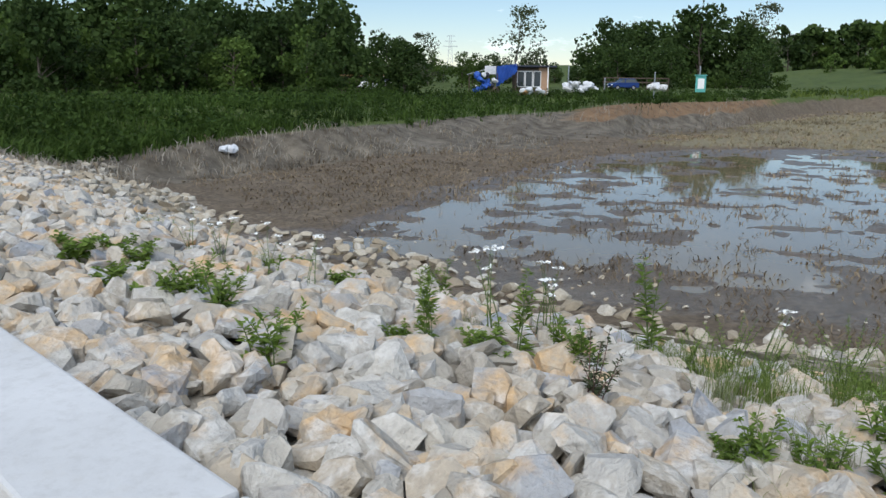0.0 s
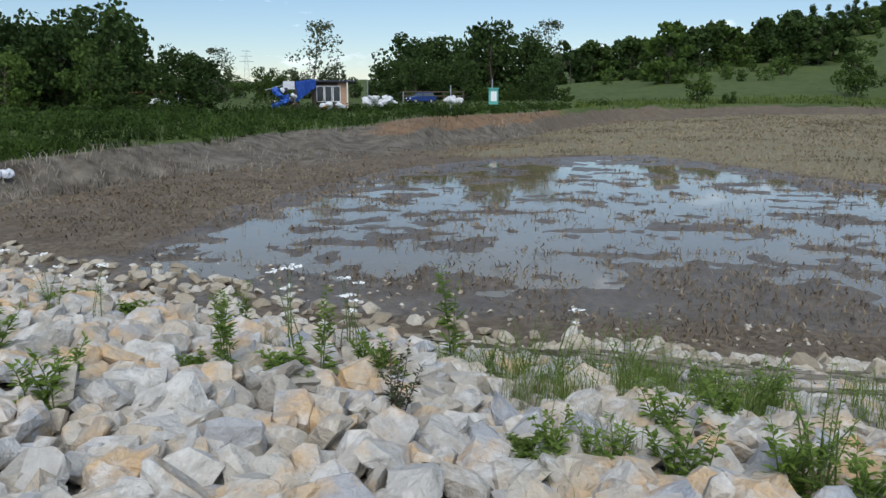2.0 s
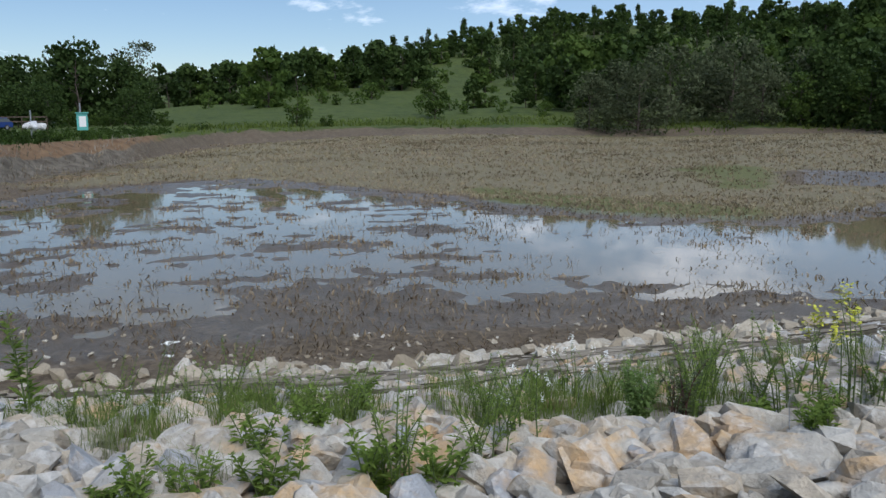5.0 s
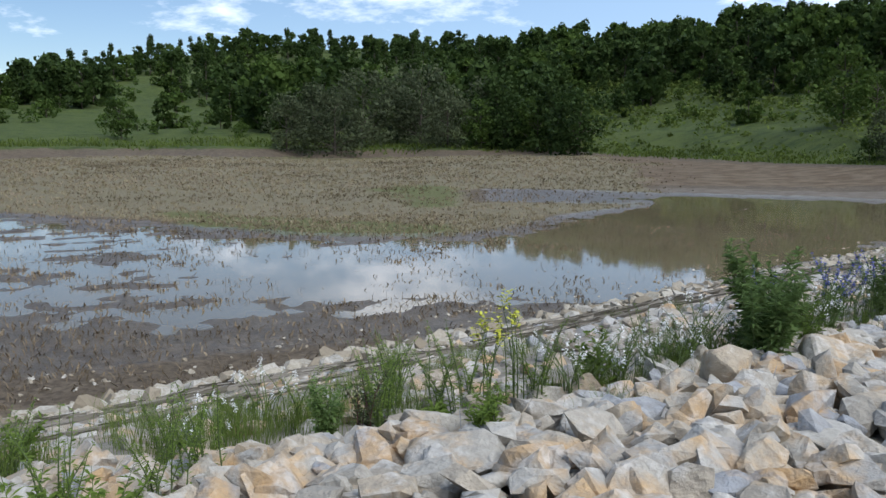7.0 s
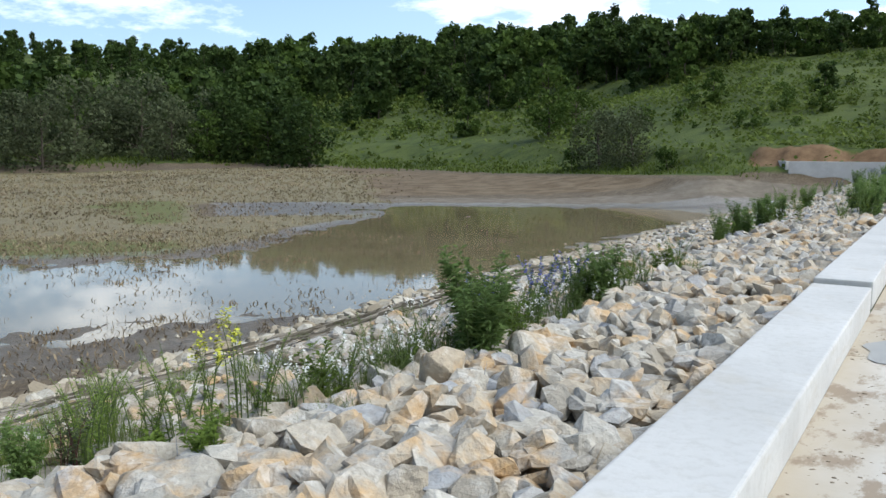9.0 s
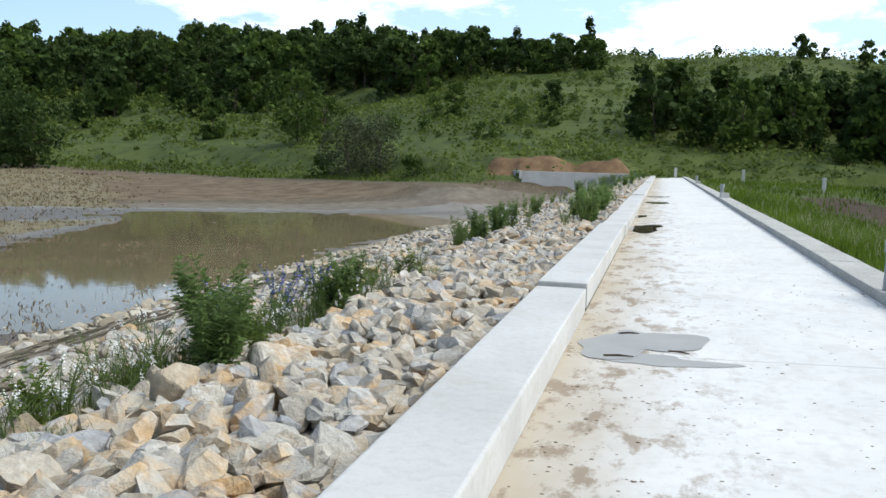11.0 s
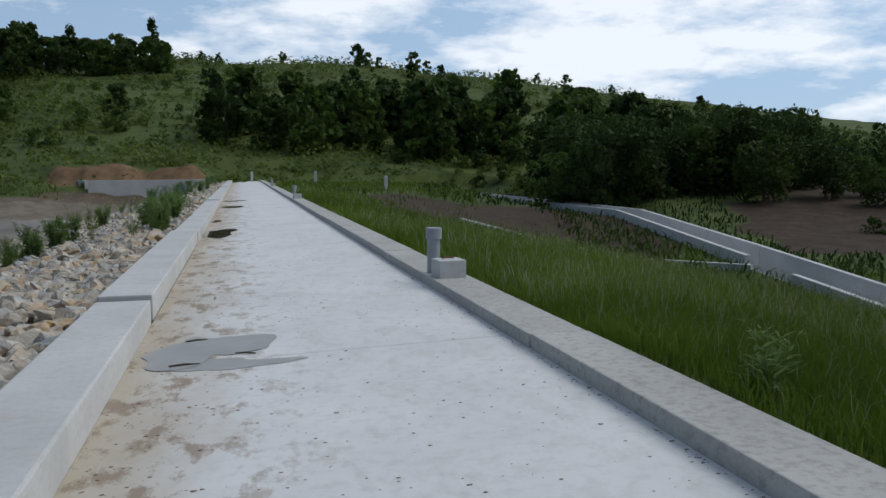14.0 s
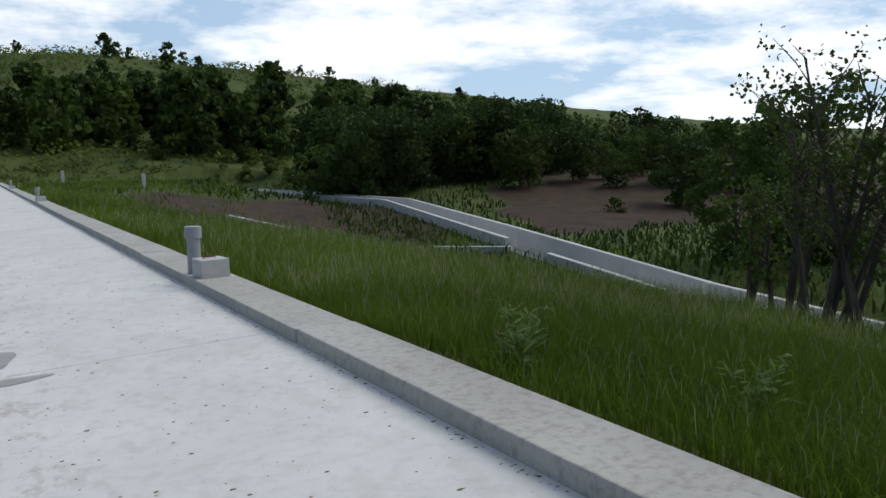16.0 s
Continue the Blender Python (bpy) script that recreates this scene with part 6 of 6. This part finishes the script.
heap("scrap_heap", 107.4, 79, 0.15, 2.2, (M_JUNK, M_BLACK, M_TARP, M_DARKWALL), "heap of black and white scrap under the lean-to", "scrap heap", 5, 22, 1.7)
heap("rubble_heap", 101.3, 79, 0.3, 3.2, (M_JUNK, M_JUNK, M_CONC), "heap of white sacks and rubble in the yard", "rubble heap", 6, 18, 0.7)
heap("stone_pile", 96.3, 80, 0.5, 1.6, (M_JUNK, M_CONC), "small pile of pale stones by the fence", "stone pile", 7, 8, 0.5)
heap("feed_sacks", 104.4, 78.5, 0.0, 1.8, (M_ROOFV, M_JUNK, M_JUNK), "orange and white sacks before the hut", "sacks", 8, 8, 0.35)
heap("white_bag", 124.7, 51, ground_z(*polar(124.7, 51)) + 0.15, 0.7, (M_JUNK,), "white plastic bag caught on the bank", "bag", 9, 3, 0.1)
leanto = tagged(new("lean_to"), "grey sheet-metal lean-to roof on dark posts", "shelter")
bm = bmesh.new()
box(bm, -1.2, -0.9, 1.75, 1.0, 0.9, 1.82, 0.01)
for v in bm.verts:
    v.co.z += v.co.x * 0.28
part("roof", bm, M_METAL, leanto)
for px_ in (-1.0, 0.8):
    bpart("post", leanto, M_DARKWALL, px_ - 0.05, -0.7, -0.5, px_ + 0.05, -0.6, 1.75 + px_ * 0.28)
    bpart("post", leanto, M_DARKWALL, px_ - 0.05, 0.6, -0.5, px_ + 0.05, 0.7, 1.75 + px_ * 0.28)
leanto.matrix_basis = facing(107.9, 82, 0.1)
shed = tagged(new("shed"), "low brown shed half hidden by weeds", "shed")
bpart("wall", shed, M_DARKWALL, -1.6, 0, -0.5, 1.6, 2, 1.25)
bpart("roof", shed, M_ROOFV, -1.75, -0.2, 1.26, 1.75, 2.2, 1.36, 0.02, "brown sheet roof")
shed.matrix_basis = facing(117.0, 82, 0.0)


def vehicle(name, L, W, profile, cabin, body_mat, label, wheel_r):
    """A parked vehicle: body, glazed cabin, wheels with rims, lamps."""
    root = tagged(new(name), label, "car" if name == "car" else "van")

    def prism(pname, pts, w, mat, taper=0.0, bev=0.05):
        bm = bmesh.new()
        zs = [p[1] for p in pts]
        lo, hi = min(zs), max(zs)
        lf = [bm.verts.new((-w / 2 + taper * (z - lo) / max(hi - lo, 0.01), x, z)) for x, z in pts]
        rt = [bm.verts.new((w / 2 - taper * (z - lo) / max(hi - lo, 0.01), x, z)) for x, z in pts]
        bm.faces.new(lf)
        bm.faces.new(rt[::-1])
        for i in range(len(pts)):
            j = (i + 1) % len(pts)
            bm.faces.new((lf[i], rt[i], rt[j], lf[j]))
        bmesh.ops.recalc_face_normals(bm, faces=bm.faces)
        bmesh.ops.bevel(bm, geom=bm.edges[:], offset=bev, segments=2, affect="EDGES")
        return part(pname, bm, mat, root)
    prism("body", profile, W, body_mat)
    prism("windows", cabin, W - 0.10, M_GLASS, 0.14, 0.04)
    top = max(p[1] for p in cabin)
    xs = [p[0] for p in cabin if p[1] > top - 0.08]
    bpart("roof", root, body_mat, -W / 2 + 0.17, min(xs) - 0.04, top - 0.04, W / 2 - 0.17, max(xs) + 0.04, top + 0.05, 0.03)
    for sx in (-1, 1):
        for wy in (-L * 0.31, L * 0.29):
            bm = bmesh.new()
            tube(bm, [(sx * (W / 2 - 0.2), wy, wheel_r), (sx * (W / 2 + 0.01), wy, wheel_r)], [wheel_r] * 2, 20)
            t = part("wheel", bm, M_TYRE, root)
            bm = bmesh.new()
            tube(bm, [(sx * (W / 2), wy, wheel_r), (sx * (W / 2 + 0.025), wy, wheel_r)], [wheel_r * 0.62, wheel_r * 0.55], 16)
            part("rim", bm, M_RIM, t)
        bpart("headlight", root, M_LAMP, sx * (W / 2 - 0.26) - 0.16, -L / 2 - 0.015, 0.58, sx * (W / 2 - 0.26) + 0.16, -L / 2 + 0.1, 0.74, 0.03, "clear headlight")
        bm = bmesh.new()
        for cy_ in (-L * 0.02,):
            box(bm, sx * (W / 2 - 0.05) - 0.03, cy_ - 0.05, 0.55, sx * (W / 2 - 0.05) + 0.03, cy_ + 0.05, top, 0.01)
        part("pillar", bm, body_mat, root)
    bpart("bumper", root, M_TYRE, -W / 2 + 0.05, -L / 2 - 0.06, 0.3, W / 2 - 0.05, -L / 2 + 0.05, 0.48, 0.03)
    bpart("plate", root, M_FRAME, -0.26, -L / 2 - 0.075, 0.34, 0.26, -L / 2 - 0.062, 0.45, 0.004, "blank plate")
    return root


car = vehicle("car", 3.9, 1.66, [(-1.95, 0.3), (-1.95, 0.68), (-1.75, 0.82), (-0.95, 0.93), (1.9, 0.95), (1.95, 0.5), (1.9, 0.3)], [(-0.95, 0.9), (-0.25, 1.40), (1.35, 1.42), (1.8, 0.93)], M_CAR, "dark blue hatchback parked on the grass", 0.3)
car.matrix_basis = facing(98.4, 80, 0.34, -62, 0.70)
van = vehicle("van", 4.4, 1.8, [(-2.2, 0.3), (-2.2, 0.8), (-1.9, 1.0), (-1.2, 1.1), (2.15, 1.12), (2.2, 0.3)], [(-1.25, 1.08), (-0.7, 1.72), (2.0, 1.75), (2.1, 1.1)], M_VAN, "white van with a load on its roof", 0.34)
bpart("roof_load", van, M_ROOFV, -0.7, -0.6, 1.8, 0.7, 1.7, 2.0, 0.05, "orange-brown roof load")
van.matrix_basis = facing(114.9, 80, 0.0, -55, 0.72)
booth = tagged(new("well_box"), "small teal painted box by the bushes", "box")
bpart("body", booth, M_TEAL, -0.45, -0.4, -0.3, 0.45, 0.4, 1.15, 0.02)
bpart("door", booth, M_FRAME, -0.25, -0.42, 0.0, 0.3, -0.404, 0.9, 0.005, "pale inset door")
bpart("roof", booth, M_TEAL, -0.55, -0.5, 1.154, 0.55, 0.5, 1.24, 0.02)
booth.matrix_basis = facing(93.5, 80, 0.55)
for az, z, h in ((102.0, 0.2, 2.3), (96.4, 0.4, 1.6), (99.6, 0.4, 1.0), (93.6, 1.7, 0.9)):
    p = tagged(new("pole"), "thin pale pole standing in the yard", "pole", "poles in the yard")
    bm = bmesh.new()
    tube(bm, [(0, 0, -1.2), (0.02, 0, h)], [0.07, 0.06], 8)
    part("shaft", bm, M_METAL, p)
    p.matrix_basis = facing(az, 81, z)
fence = tagged(new("fence"), "low weathered rail fence behind the car", "fence")
for i in range(7):
    bpart("post", fence, M_DARKWALL, -3.0 + i, 0, -0.6, -2.92 + i, 0.08, 1.0)
for zz_ in (0.5, 0.9):
    bpart("rail", fence, M_DARKWALL, -3.1, -0.03, zz_, 3.1, -0.003, zz_ + 0.1, 0.005)
fence.matrix_basis = facing(97.6, 83.5, 0.45)

pylon = tagged(new("pylon"), "distant grey lattice power pylon", "pylon")
bm = bmesh.new()
H, B = 24.0, 2.6
for sx in (-1, 1):
    for sy in (-1, 1):
        tube(bm, [(sx * B, sy * B, -6), (sx * 0.5, sy * 0.5, H)], [0.16, 0.12], 4)
part("mast", bm, M_METAL, pylon)
for zc, wc in ((16, 5), (19.5, 4), (23, 3)):
    bpart("crossarm", pylon, M_METAL, -wc, -0.3, zc, wc, 0.3, zc + 0.3)
for i in range(7):
    z0, z1 = i * 3.2, (i + 1) * 3.2
    w0, w1 = B - (B - 0.5) * (z0 + 6) / 30, B - (B - 0.5) * (z1 + 6) / 30
    bm = bmesh.new()
    tube(bm, [(-w0, -w0, z0), (w1, -w1, z1)], [0.08, 0.08], 4)
    tube(bm, [(w0, -w0, z0), (-w1, -w1, z1)], [0.08, 0.08], 4)
    part("brace", bm, M_METAL, pylon)
pylon.matrix_basis = facing(109.9, 330, None, 0, 0.55)

for group in (P_ROUND, P_FRESH, P_PINE, P_WILLOW, P_BUSH, P_BIRCH, P_WOOD, P_SCRUB, P_VAL, *PLANTS):
    for p in group:
        discard(p)
